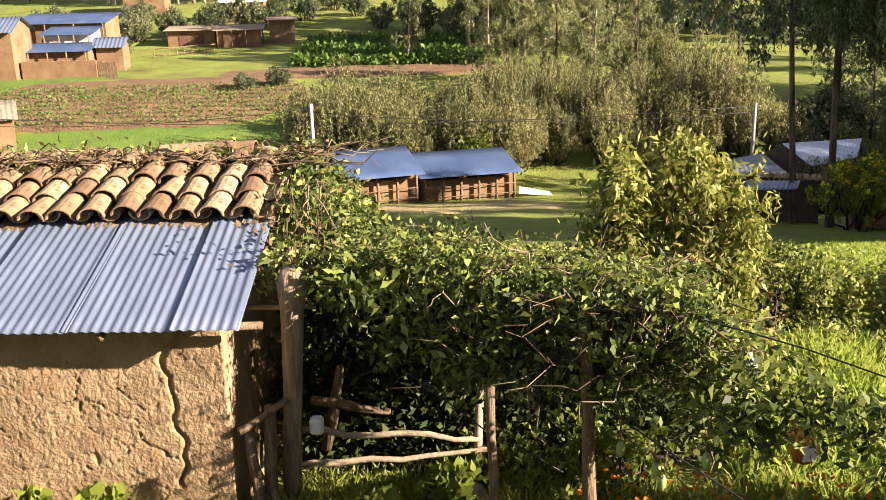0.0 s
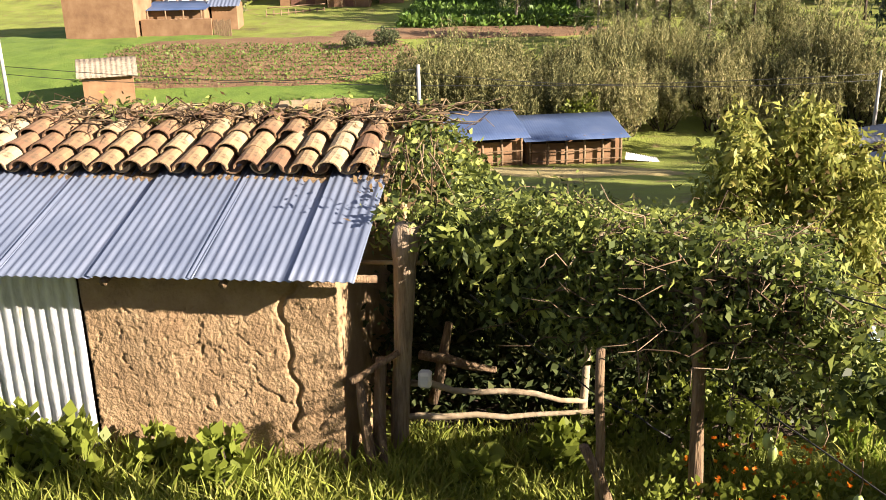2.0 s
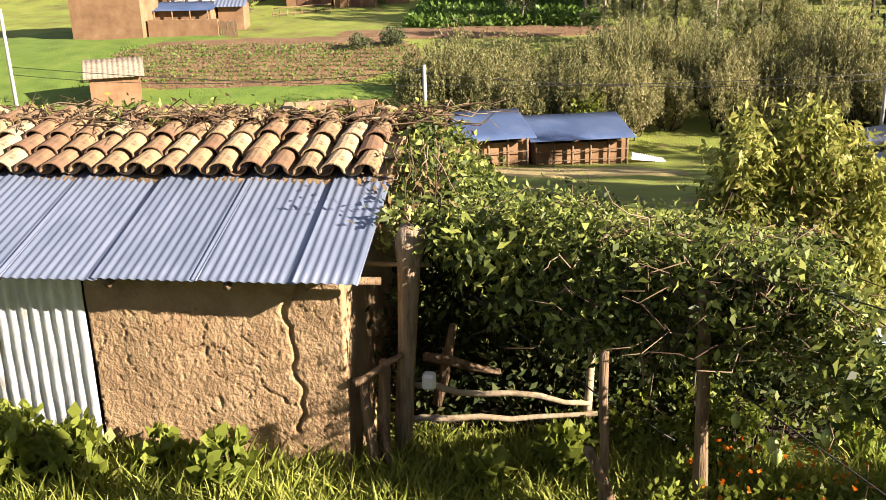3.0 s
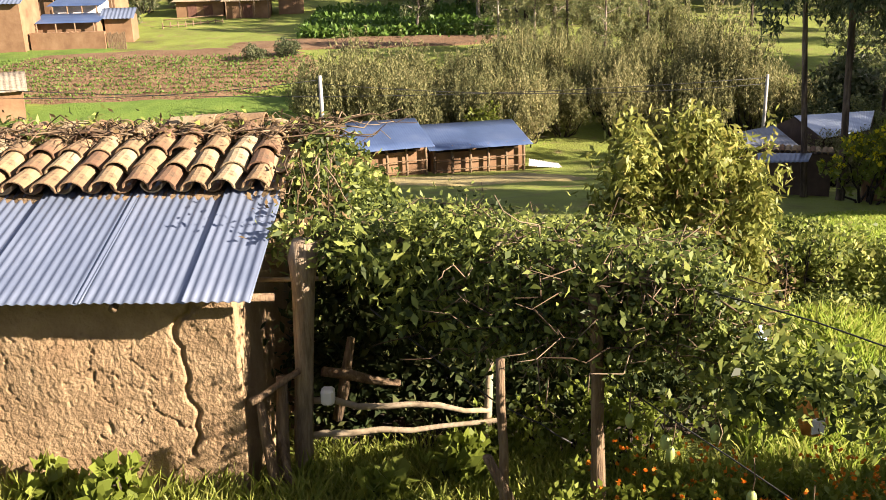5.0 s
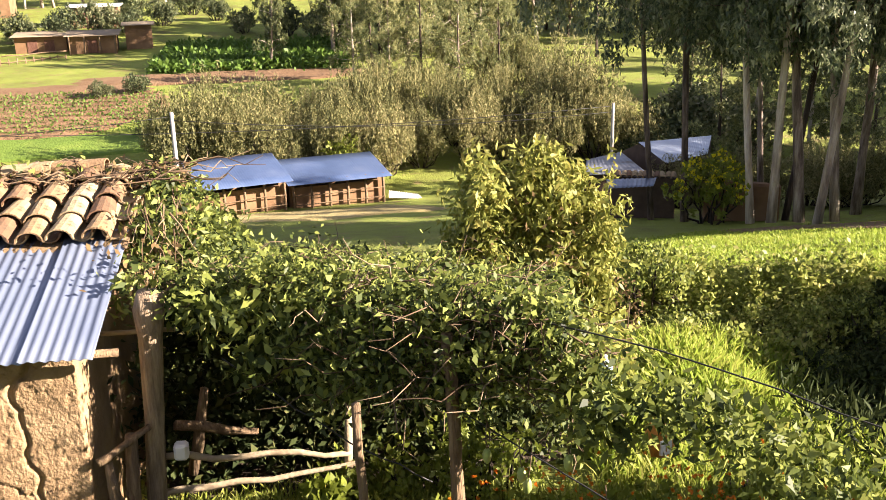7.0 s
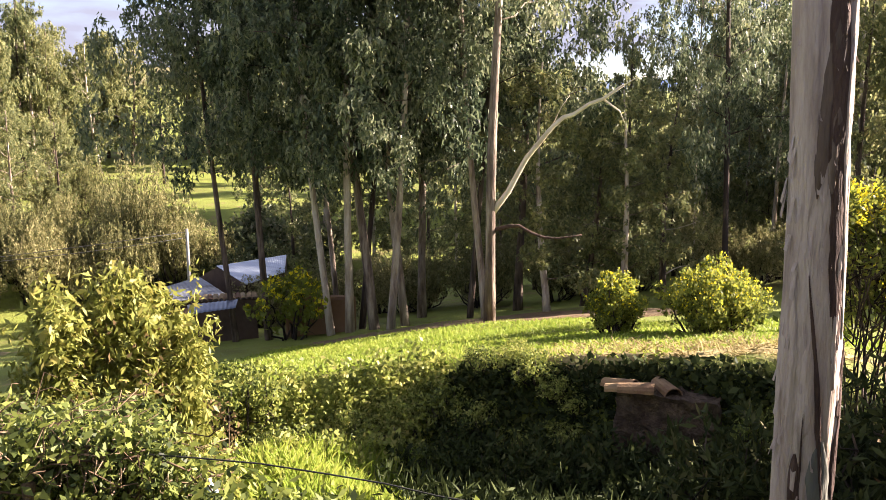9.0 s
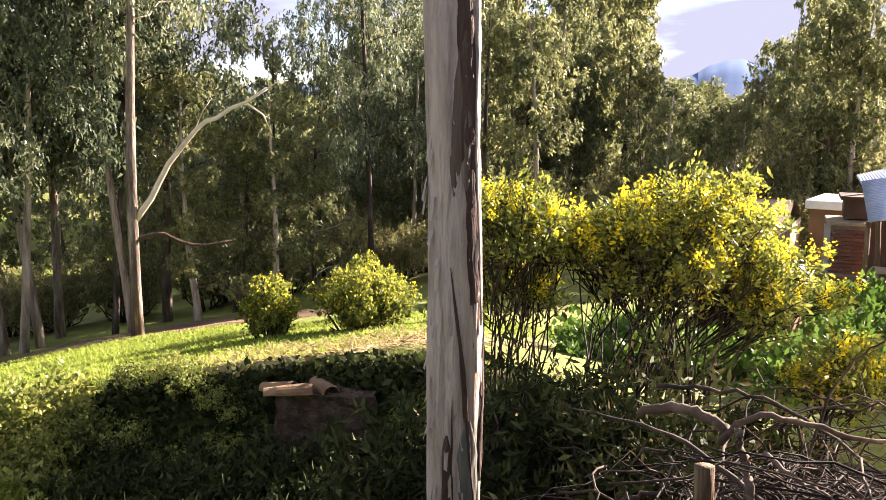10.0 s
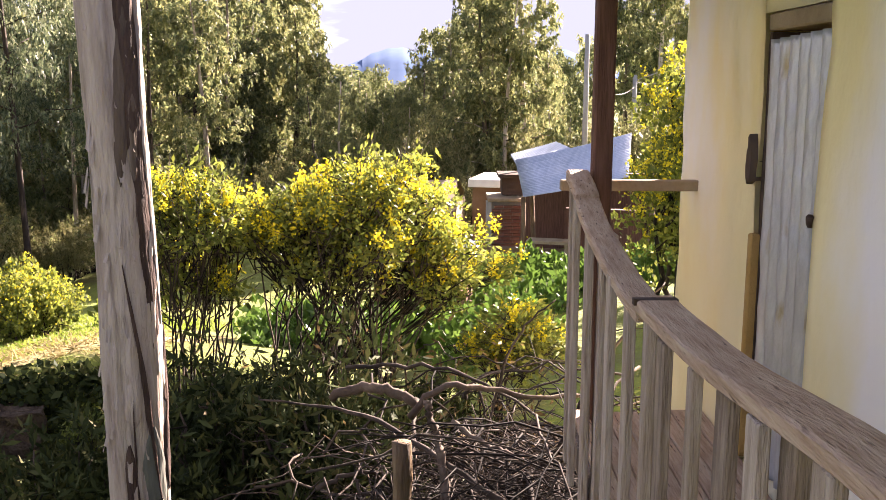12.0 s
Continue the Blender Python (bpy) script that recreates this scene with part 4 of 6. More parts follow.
part("wall", mesh("wall", *merge([box(-3.84, HY0, -.5, HX1, HY0 + .35, 1.83), box(HX0, HY0, -.5, -4.92, HY0 + .35, 1.83)]), "adobe"), hut)
bm = bmesh.new()
bmesh.ops.create_grid(bm, x_segments=60, y_segments=46, size=.5)
for v in bm.verts:
    y = HY0 + .02 + (v.co.x + .5) * (HY1 - HY0)
    z = -.5 + (v.co.y + .5) * (2.22 + min(max(y - 6.6, 0), 2.4) * .25 - max(0, y - 9.1) * .36)
    v.co = (HX1 + .02 + .05 * noise.noise((y * 1.6, z * 1.6, 3)) + .02 * noise.noise((y * 7, z * 7, 5)), y, z)
me = bpy.data.meshes.new("side_wall"); bm.to_mesh(me); bm.free(); me.materials.append(M["adobe"]); me.shade_smooth()
part("side_wall", me, hut)
part("side_core", mesh("side_core", *merge([box(HX1 - .35, HY0 + .36, -.5, HX1 - .06, HY1, 1.82), box(HX0, HY1 - .3, -1.2, HX1 - .36, HY1, 2.1), box(HX0, HY0 + .36, -.8, HX0 + .3, HY1 - .31, 2.1)]), "adobe"), hut)
part("tin_door", mesh("tin_door", *sheet((-4.92, 6.53, -.1), (-3.87, 6.53, -.1), (-4.9, 6.56, 1.83), (-3.87, 6.56, 1.83), .1, .022, 10, 0, .012), "tin_door", True), hut, "dull dented corrugated tin door panel")
# dark backing panel paints the shade behind the tin door
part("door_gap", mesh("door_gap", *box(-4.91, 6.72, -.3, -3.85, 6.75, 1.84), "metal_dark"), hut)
# tin eave, sheet by sheet
x = -7.55
i = 0
while x < -1.6:
    x1 = min(x + .84, -1.52)
    lift = .006 * (i % 2)
    skew = rng.uniform(-.03, .03)
    part("tin_sheet", mesh("tin_sheet", *sheet((x, 6.25 + skew, 1.81 + lift), (x1, 6.25 + skew * .4, 1.80 + lift), (x, 8.0, 2.27 + lift), (x1, 8.0, 2.25 + lift), .076, .014, 8), "tin", True), hut)
    x = x1 - .05
    i += 1
    if x1 > -1.53:
        break
for bx in np.arange(-7.3, -1.6, .95):
    part("rafter", mesh("rafter", *tube([(bx, 6.3, 1.74), (bx, 7.7, 2.10), (bx, 9.05, 2.37)], .035, 6), "post", True), hut)
part("eave_beam", mesh("eave_beam", *tube(wavy([(-7.6, 6.42, 1.78), (-1.38, 6.42, 1.77)], 9, .004), .03, 7), "post", True), hut)
# roof deck under the tiles, both slopes
part("roof_deck", mesh("roof_deck", [(-7.7, 7.75, 2.20), (-1.5, 7.75, 2.20), (-1.5, 9.1, 2.46), (-7.7, 9.1, 2.46), (-1.5, 10.7, 2.0), (-7.7, 10.7, 2.0), (-7.7, 7.7, 2.17), (-1.5, 7.7, 2.17), (-1.5, 9.1, 2.42), (-7.7, 9.1, 2.42), (-1.5, 10.7, 1.96), (-7.7, 10.7, 1.96)],
                        [(0, 1, 2, 3), (3, 2, 4, 5), (7, 6, 9, 8), (8, 9, 11, 10), (0, 6, 7, 1), (4, 10, 11, 5), (1, 7, 8, 2), (2, 8, 10, 4), (0, 3, 9, 6), (3, 5, 11, 9)], "soil"), hut, "earth-covered roof deck")


def tile_mesh(name, ln, r0, r1, up):
    """A half-round clay tile, its wide end at y=0."""
    V, Fc, n = [], [], 7
    for y, ra in ((0, r0), (ln, r1)):
        for th in (0, .014):
            for i in range(n + 1):
                a = math.pi * i / n
                V.append((math.cos(a) * (ra - th), y, up * math.sin(a) * (ra - th) * .85))
    k = n + 1
    for i in range(n):
        Fc += [(i, i + 1, i + 1 + 2 * k, i + 2 * k), (k + i + 1, k + i, k + i + 2 * k, k + i + 1 + 2 * k), (i + 1, i, k + i, k + i + 1), (2 * k + i, 2 * k + i + 1, 3 * k + i + 1, 3 * k + i)]
    for e in (0, n):
        Fc.append((e, 2 * k + e, 3 * k + e, k + e))
    return mesh(name, V, Fc, "tile", False)


cover, channel = tile_mesh("cover_tile", .44, .118, .095, 1), tile_mesh("channel_tile", .44, .10, .12, -1)

# ---- vines and trellis ----
def post_at(name, pts, radii, label, category="post", material="post", group="trellis posts", segs=9):
    return single(name, mesh(name, *tube(pts, radii, segs, .3), material, True), label, category, group)


post_at("forked_post", [(-1.36, 6.9, -.5), (-1.33, 6.9, .3), (-1.28, 6.9, 1.0), (-1.25, 6.9, 1.7), (-1.23, 6.9, 1.92), (-1.21, 6.9, 2.05)], [.085, .08, .075, .09, .12, .105], "thick rough wooden post beside the hut", "post", "post_pale")
post_at("thin_post", [(-1.52, 6.75, -.4), (-1.49, 6.75, .3), (-1.44, 6.75, .95)], [.06, .055, .05], "short split post lashed beside the thick post")
post_at("trellis_post", wavy([(1.02, 5.84, -.1), (.94, 5.86, 1.3), (.91, 5.9, 1.95)], 9, .012), np.linspace(.055, .042, 9), "crooked wooden trellis post under the vines")
post_at("trellis_post", wavy([(.31, 5.6, -.1), (.26, 5.65, 1.6)], 6, .01), np.linspace(.04, .03, 6), "dark trellis post wrapped in vines")
post_at("brace_pole", [(.44, 5.6, 0.1), (.3, 5.55, .62), (.16, 5.5, .95)], [.045, .04, .035], "short leaning brace pole", "pole")
post_at("fence_stake", [(.2, 7.05, -.2), (.22, 7.02, .5), (.24, 7.0, 1.0)], [.04, .035, .03], "short stake at the fence end", "pole", "pole")
FB = "peeled wooden fence bar"
post_at("fence_bar", wavy([(-1.3, 6.98, .61), (.25, 7.0, .49)], 8, .012), np.linspace(.03, .024, 8), FB, "fence", "pole", "fence bars", 7)
post_at("fence_bar", wavy([(-1.42, 6.96, .27), (.3, 6.98, .40)], 8, .012), np.linspace(.032, .022, 8), FB, "fence", "pole", "fence bars", 7)
post_at("jutting_pole", wavy([(-1.3, 6.8, .98), (-1.66, 6.54, .84)], 6, .006), np.linspace(.024, .034, 6), "thin pole end jutting past the hut corner", "pole", "post", "", 7)
post_at("cross_pole", [(-1.75, 7.2, 1.62), (-1.1, 7.2, 1.62)], .02, "short pole under the eave", "pole", "pole", "", 7)
for p in (((-1.1, 7.3, .25), (-.95, 7.4, 1.0)), ((-1.2, 7.25, .75), (-.55, 7.5, .5)), ((-1.5, 6.5, -.1), (-1.6, 6.6, .85)), ((-1.35, 6.4, -.1), (-1.5, 6.75, .5))):
    post_at("board", wavy(p, 4, .006), [.045, .05, .045, .035], "broken plank leaning at the hut corner", "plank", "post", "scrap planks", 4)
single("white_block", mesh("white_block", *box(-1.16, 6.84, .63, -1.05, 6.95, .77, .02), "white"), "whitewashed block wedged on the fence", "block")
post_at("roof_pole", wavy([(-.05, 6.55, 1.82), (.15, 6.62, 1.95), (.4, 6.75, 2.1)], 6, .006), .03, "bare pole lying on the trellis", "pole", "pole", "", 7)
BEAM = "thin trellis pole overgrown with vine"
for a, b in (((-1.2, 6.9, 1.95), (-1.2, 9.6, 1.4)), ((.9, 6.2, 1.9), (1.3, 9.6, .9)), ((0, 6.5, 1.95), (.1, 9.6, 1.0))):
    post_at("trellis_pole", wavy([a, b], 7, .02), .022, BEAM, "pole", "post", "trellis poles", 6)
for p in (((-.2, 6.6, 1.55), (.9, 6.15, 1.35), (2.0, 5.0, .95), (2.7, 4.1, .65)), ((1.2, 6.0, 2.1), (2.5, 5.0, 1.95), (3.6, 4.1, 1.7), (4.25, 3.1, 1.6)), ((-.7, 6.7, 1.55), (.1, 6.3, 1.05), (.8, 6.0, .75))):
    single("wire", mesh("wire", *tube(wavy(p, 13, .008), .006, 5), "wire", True), "dark slack wire through the vines", "wire", "trellis wires")

VP, VD, VS = [], [], []


def cover_leaves(n, centre_fn, spread, size, droop=.3, per=14):
    """Leaves in small sprays round centres that centre_fn(m) gives."""
    m = max(1, n // per)
    c = centre_fn(m)
    k = rng.integers(0, m, n)
    VP.append(c[k] + rng.normal(size=(n, 3)) * spread)
    d = rng.normal(size=(n, 3)) * .8
    d[:, 2] += .15 - droop
    VD.append(d)
    VS.append(size * rng.uniform(.6, 1.35, n))


def canopy(m):
    u, v = rng.uniform(0, 1, m), rng.uniform(0, 1, m)
    x = -.95 + 3.05 * u
    y0 = np.interp(x, [-1.3, .9, 1.9, 2.9], [7.1, 6.15, 5.6, 4.6])
    y = y0 + (9.9 - y0) * v
    z = 2.14 - .98 * v - .12 * smooth((x + .2) / 1.5) + .10 * np.sin(x * 3.7 + 1) * np.cos(y * 2.6) + rng.normal(size=m) * .07
    x = np.minimum(x, .29 * y + .1 * rng.normal(size=m))
    return np.stack([x, y, z], 1)


def curtain(m):
    x = rng.uniform(.05, 1.9, m) + .12 * np.sin(rng.uniform(0, 40, m))
    y = np.interp(x, [-1.3, .9, 1.9, 2.9], [6.9, 6.08, 5.6, 4.7]) + rng.normal(size=m) * .12
    ln = (.42 + .5 * np.sin(x * 5.1) ** 2 + .3 * np.sin(x * 11 + 1)) * (1 - .35 * smooth((x - .9) / .8))
    z = 2.2 - rng.uniform(0, 1, m) ** .8 * ln * 1.35
    z = z - .35 * smooth((x - .27 * y) / .3)
    return np.stack([x, y, np.maximum(z, 1.25 + .4 * rng.uniform(0, 1, m))], 1)


def back_fill(m):
    x, z = rng.uniform(-1.7, 3.0, m), rng.uniform(-.6, 1.15, m)
    return np.stack([x, 9.4 + rng.normal(size=m) * .25, z], 1)


cover_leaves(42000, canopy, .085, .064, .25, 40)
cover_leaves(6500, curtain, .10, .076, .6, 20)
for hx, hy, hl in ((-.75, 6.8, .35), (-.45, 6.6, .75), (-.2, 6.55, .5), (.05, 6.45, .95), (-.95, 6.9, .25), (.3, 6.35, .8)):
    cover_leaves(230, lambda m, hx=hx, hy=hy, hl=hl: np.stack([hx + rng.normal(size=m) * .06, hy + rng.normal(size=m) * .06, 2.1 - hl * rng.uniform(0, 1, m)], 1), .07, .10, .8, 9)
# leaves coloured near-black to carry the shade under the canopy
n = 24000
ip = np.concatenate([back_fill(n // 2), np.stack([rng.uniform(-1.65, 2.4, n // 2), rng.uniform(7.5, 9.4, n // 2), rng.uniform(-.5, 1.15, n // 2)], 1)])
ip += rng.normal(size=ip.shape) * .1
single("trellis_undergrowth", quads("trellis_undergrowth", leaf_quads(ip, rng.normal(size=ip.shape), rng.uniform(.06, .15, len(ip)), .25), "under"), "undergrowth leaves coloured near-black for the trellis shade", "plants", kind="stuff")
# the vine-clad mound behind the trellis
m0 = len(VP)
mound = [((2.15, 9.2, .95), (.62, .55, 1.1)), ((2.6, 9.1, .75), (.5, .55, 1.05)), ((1.7, 9.1, .75), (.45, .5, 1.1)), ((2.4, 9.2, 2.15), (.22, .3, .42)), ((2.75, 8.8, .2), (.5, .5, .9)), ((1.8, 9.2, 1.95), (.16, .28, .45)), ((2.85, 9.0, 1.5), (.2, .3, .5))]
for c, r in mound:
    cover_leaves(2600, lambda m, c=c, r=r: inside(m, c, np.array(r) * rng.uniform(.75, 1.15, (m, 1)), .8), .085, .075, .6, 22)
for i in range(130):
    q = np.array([rng.uniform(1.45, 3.0), rng.uniform(8.7, 9.4), rng.uniform(.7, 2.3)])
    e = q + np.array([rng.normal() * .16, rng.normal() * .12, rng.uniform(.15, .5)])
    cover_leaves(40, lambda m, q=q, e=e: q + (e - q) * rng.uniform(0, 1, (m, 1)), .04, .075, .5, 1)
m1 = len(VP)
# over the hut's gable end and ridge
cover_leaves(4800, lambda m: (lambda x, y: np.stack([x, y, 2.46 - .25 * np.clip(8.6 - y, 0, 2) - 1.1 * np.clip(x + 1.3, 0, 1) - .3 * rng.uniform(0, 1, m)], 1))(rng.uniform(-1.5, -.6, m), rng.uniform(7.85, 9.5, m)) + rng.normal(size=(m, 3)) * .06, .08, .09)
cover_leaves(900, lambda m: np.stack([rng.uniform(-6.5, -1.4, m), 8.98 + .16 * rng.normal(size=m), 2.53 + .03 * rng.normal(size=m)], 1), .07, .08)
cover_leaves(160, lambda m: np.stack([rng.uniform(-1.45, -1.1, m), rng.uniform(7.0, 7.4, m), rng.uniform(1.7, 2.2, m)], 1), .06, .09)
# the arm of vine that comes forward along the wire
cover_leaves(1300, lambda m: (lambda t: np.stack([1.9 + .95 * t, 5.5 - 1.6 * t, 1.85 - .12 * t + rng.normal(size=m) * .05 - .25 * rng.uniform(0, 1, m) ** 3], 1) + rng.normal(size=(m, 3)) * .07)(rng.uniform(0, 1, m)), .09, .085, .7)
cover_leaves(260, lambda m: np.array([1.76, 5.05, 1.68]) + rng.normal(size=(m, 3)) * np.array([.09, .05, .1]), .05, .10, .7, 10)
mp_, md_, ms_ = (np.concatenate(q[m0:m1]) for q in (VP, VD, VS))
single("mound_foliage", quads("mound_foliage", leaf_quads(mp_, md_ - np.array([0, 0, .35]), ms_ * 1.35, .17, .1), "mound"), "tall mound of climbers with long drooping leaves", "vine", kind="stuff")
del VP[m0:m1], VD[m0:m1], VS[m0:m1]
VPa, VDa, VSa = np.concatenate(VP), np.concatenate(VD), np.concatenate(VS)
single("vine_foliage", quads("vine_foliage", lobed(VPa, VDa, VSa), "vine", 6), "dense green climbing vine over the trellis", "vine", kind="stuff")
# stems of the vine
st = []
for i in range(620):
    c = canopy(1)[0] + np.array([0, 0, .05 * (i % 2)]) if i % 3 else curtain(1)[0]
    e = c + rng.normal(size=3) * np.array([.3, .26, .14]) - np.array([0, 0, .25 * (i % 4 == 0)])
    st.append(tube(wavy([c, e], 6, .05), np.linspace(.007, .003, 6), 4))
for i in range(320):
    c = np.array([rng.uniform(-6.5, -1.0), 8.92 + .18 * rng.normal(), 2.55 + .03 * rng.normal()])
    e = c + np.array([rng.normal() * .45, rng.normal() * .2, .04 * rng.normal()])
    st.append(tube(wavy([c, e], 6, .04), np.linspace(.009, .003, 6), 4))
for i in range(44):
    c = np.array([rng.uniform(-1.5, -1.1), rng.uniform(7.7, 9), 2.2 + .3 * rng.uniform()])
    st.append(tube(wavy([c, c + np.array([rng.normal() * .2, -.2 * rng.uniform(), -rng.uniform(.2, .8)])], 6, .03), np.linspace(.007, .003, 6), 4))
single("vine_stems", mesh("vine_stems", *merge(st), "stem", True), "tangle of dry brown vine stems", "vine", kind="stuff")
dp = np.concatenate([np.stack([rng.uniform(-6.5, -1.1, 1500), 8.95 + .17 * rng.normal(size=1500), 2.53 + .06 * rng.normal(size=1500)], 1),
                     np.stack([rng.uniform(-1.7, -.9, 260), rng.uniform(7, 9.3, 260), 2.2 + .15 * rng.normal(size=260)], 1), inside(900, (3.2, 10.6, .2), (.9, .5, .6), .6), inside(420, (2.3, 9.0, 1.2), (.6, .6, 1.0), .8)])
single("withered_leaves", quads("withered_leaves", leaf_quads(dp, rng.normal(size=dp.shape), rng.uniform(.035, .085, len(dp)), .24), "dry"), "withered brown leaves on the vine and roof", "leaves", kind="stuff")


def pod(name, p, ln, material="fruit"):
    V, Fc = tube([(0, 0, 0), (0, 0, -.12 * ln), (0, 0, -.35 * ln), (0, 0, -.7 * ln), (0, 0, -.92 * ln), (0, 0, -ln)], [.12 * ln, .2 * ln, .27 * ln, .25 * ln, .14 * ln, .02 * ln], 9)
    root = thing(name, "pale green oval vine fruit hanging on its stalk", "fruit", "hanging fruits", at=(*p, 0))
    part("skin", mesh("skin", V, Fc, material, True), root)
    part("stalk", mesh("stalk", *tube([(0, 0, 0), (.01, 0, .08), (.0, .02, .22)], .004, 5), "stem", True), root)
    return root


fruit = pod("hanging_fruit", (1.75, 4.9, 1.05), .12)
for p in ((1.62, 5.3, 1.28), (1.9, 4.75, .82), (2.05, 4.7, 1.0), (2.28, 4.35, .98), (2.3, 4.36, .78), (2.42, 4.5, 1.05), (1.35, 5.5, 1.1), (1.42, 5.6, .95), (2.75, 4.1, 1.15), (2.6, 4.3, .9), (1.15, 5.7, 1.15)):
    copy_thing(fruit, pose(*p, rng.uniform(-6, 6), rng.uniform(-6, 6), rng.uniform(0, 360)))
bottle = thing("plastic_bottle", "pale blue plastic bottle hung in the vines", "bottle", at=(1.95, 5.62, 1.60, 20))
part("body", mesh("body", *tube([(0, 0, 0), (0, 0, .01), (0, 0, .14), (0, 0, .18), (0, 0, .2)], [.045, .055, .055, .03, .018], 12), "plastic", True), bottle)
part("cap", mesh("cap", *tube([(0, 0, .2), (0, 0, .225)], .018, 10), "white", True), bottle)
bag = thing("feed_sack", "crumpled orange and white sack behind the vines", "sack", at=(2.55, 6.1, .75, 15))
part("sack", mesh("sack", *tube([(0, 0, 0), (0, 0, .08), (.01, 0, .2), (0, .01, .3)], [.06, .095, .08, .03], 14, .9), "orange", True), bag)
part("label_panel", mesh("label_panel", *box(-.05, -.105, .05, .05, -.09, .17), "white"), bag)

# ---- garden plants ----
def scatter(n, fn):
    x, y = fn(n)
    return np.stack([x, y, land(x, y)], 1)


G1 = scatter(24000, lambda n: (rng.uniform(-6, 4.5, n), rng.uniform(4.2, 6.9, n)))
G1 = G1[(G1[:, 0] > -1.5) | (G1[:, 1] < 6.5)]
G1 = np.concatenate([G1, scatter(5000, lambda n: (rng.uniform(-1.4, .9, n), rng.uniform(5.8, 7.3, n)))])
G2 = scatter(26000, lambda n: (rng.uniform(2.5, 9, n), rng.uniform(6.5, 12.5, n)))
G2 = G2[bank(G2[:, 0], G2[:, 1]) < -.4]
G3 = scatter(60000, lambda n: (rng.uniform(3, 16, n), rng.uniform(8, 24, n)))
G3 = G3[bank(G3[:, 0], G3[:, 1]) > .2]
G4 = scatter(5200, lambda n: (10.0 + rng.normal(size=n) * 1.1, 8.8 + rng.normal(size=n) * 1.1))
G4 = G4[bank(G4[:, 0], G4[:, 1]) > .1]
single("garden_grass", quads("garden_grass", blades(G1, rng.uniform(.1, .42, len(G1)), .5, .010), "blade", 5), "long green and straw-coloured grass in the garden", "grass", kind="stuff")
single("bank_grass", quads("bank_grass", blades(G2, rng.uniform(.12, .38, len(G2)), .5, .014), "lawn", 5), "bright tall grass below the bank", "grass", kind="stuff")
single("meadow_grass", quads("meadow_grass", blades(G3, rng.uniform(.03, .13, len(G3)), .8, .012), "lawn", 5), "short meadow grass", "grass", kind="stuff")
single("cut_straw", quads("cut_straw", blades(G4, rng.uniform(.05, .22, len(G4)), 3.0, .008), "straw_blade", 5), "loose straw lying on the cut grass", "straw", kind="stuff")
# herbs on the bank and along the terrace edge
n = 44000
t, w = rng.uniform(-.15, 1.25, n), rng.normal(size=n)
bx = np.interp(t, [-.15, .6, 1.25], [2.6, 7.2, 8.9]) - np.where(t < .6, .06, .5) + np.where(t < .6, .22, .15) * w
by = np.interp(t, [-.15, .6, 1.25], [12.4, 10.9, 6.3]) - np.where(t < .6, .3, .1) + np.where(t < .6, .32, .12) * w
bz = land(bx, by) + np.abs(rng.normal(size=n)) * .09 + .12 * np.sin(bx * 5) ** 4
far_in = rng.uniform(-.25, 1.35, n)
bx = np.where(t < .6, bx, np.interp(t, [.6, 1.25], [7.2, 8.9]) - .94 * far_in)
by = np.where(t < .6, by, np.interp(t, [.6, 1.25], [10.9, 6.3]) - .34 * far_in)
bz = np.where(t < .6, bz, land(bx, by) + np.abs(rng.normal(size=n)) * .1)
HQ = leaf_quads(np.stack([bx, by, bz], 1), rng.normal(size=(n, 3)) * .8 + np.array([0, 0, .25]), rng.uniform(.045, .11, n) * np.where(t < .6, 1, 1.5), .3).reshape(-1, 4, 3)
# one spread of herbs, two colours: sunlit edge light, shaded bank near-black
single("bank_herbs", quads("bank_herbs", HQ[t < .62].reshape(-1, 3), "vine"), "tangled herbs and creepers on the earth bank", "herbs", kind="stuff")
single("shade_herbs", quads("shade_herbs", HQ[t >= .62].reshape(-1, 3), "under"), "creepers coloured near-black for the bank shade", "herbs", kind="stuff")
n = 7000
t = rng.uniform(-1.6, -.1, n)
bx, by = 5.2 + 3.5 * t + rng.normal(size=n) * .4, 11.9 - 1.0 * t + rng.normal(size=n) * .4
single("hedge_herbs", quads("hedge_herbs", leaf_quads(np.stack([bx, by, land(bx, by) + rng.uniform(0, .38, n)], 1), rng.normal(size=(n, 3)), rng.uniform(.05, .12, n), .3), "vine"), "low leafy hedge along the meadow", "hedge", kind="stuff")
HB = "leafy bush on the earth bank"
hb = settle(shrub("bank_bush", .55, .7, 2600, .075, "vine", HB, "bush", "bank bushes", seed=250, stems=13, gap=.42), 4.6, 11.9)
for x, y, q in ((5.4, 11.3, .7), (6.0, 11.1, .8), (6.6, 10.9, .75), (3.9, 11.9, .9), (3.2, 12.1, .9), (4.9, 11.6, .7), (7.2, 10.7, .8), (2.6, 12.3, 1.0), (7.4, 10.1, .7), (7.6, 9.4, .7), (7.9, 8.8, .6), (2.0, 12.5, 1.1), (5.7, 10.9, .5), (6.4, 10.5, .5), (8.3, 7.2, .6)):
    copy_thing(hb, at(x, y, 77 * x)).scale = (q, q, q * rng.uniform(.5, .95))
for b, d, q, qz in ((38.6, 12.7, .5, .45), (39.8, 12.4, .6, .5), (41.2, 12.1, .55, .42), (42.4, 11.9, .4, .3), (36.4, 13.0, .5, .4), (34, 12.9, .5, .4), (31, 12.8, .5, .45), (28, 12.7, .6, .4), (25, 12.5, .6, .5), (22.5, 12.5, .6, .5), (53.6, 10.9, .5, .6)):
    copy_thing(hb, at(math.sin(radians(b)) * d, math.cos(radians(b)) * d, 93 * b)).scale = (q, q, qz)
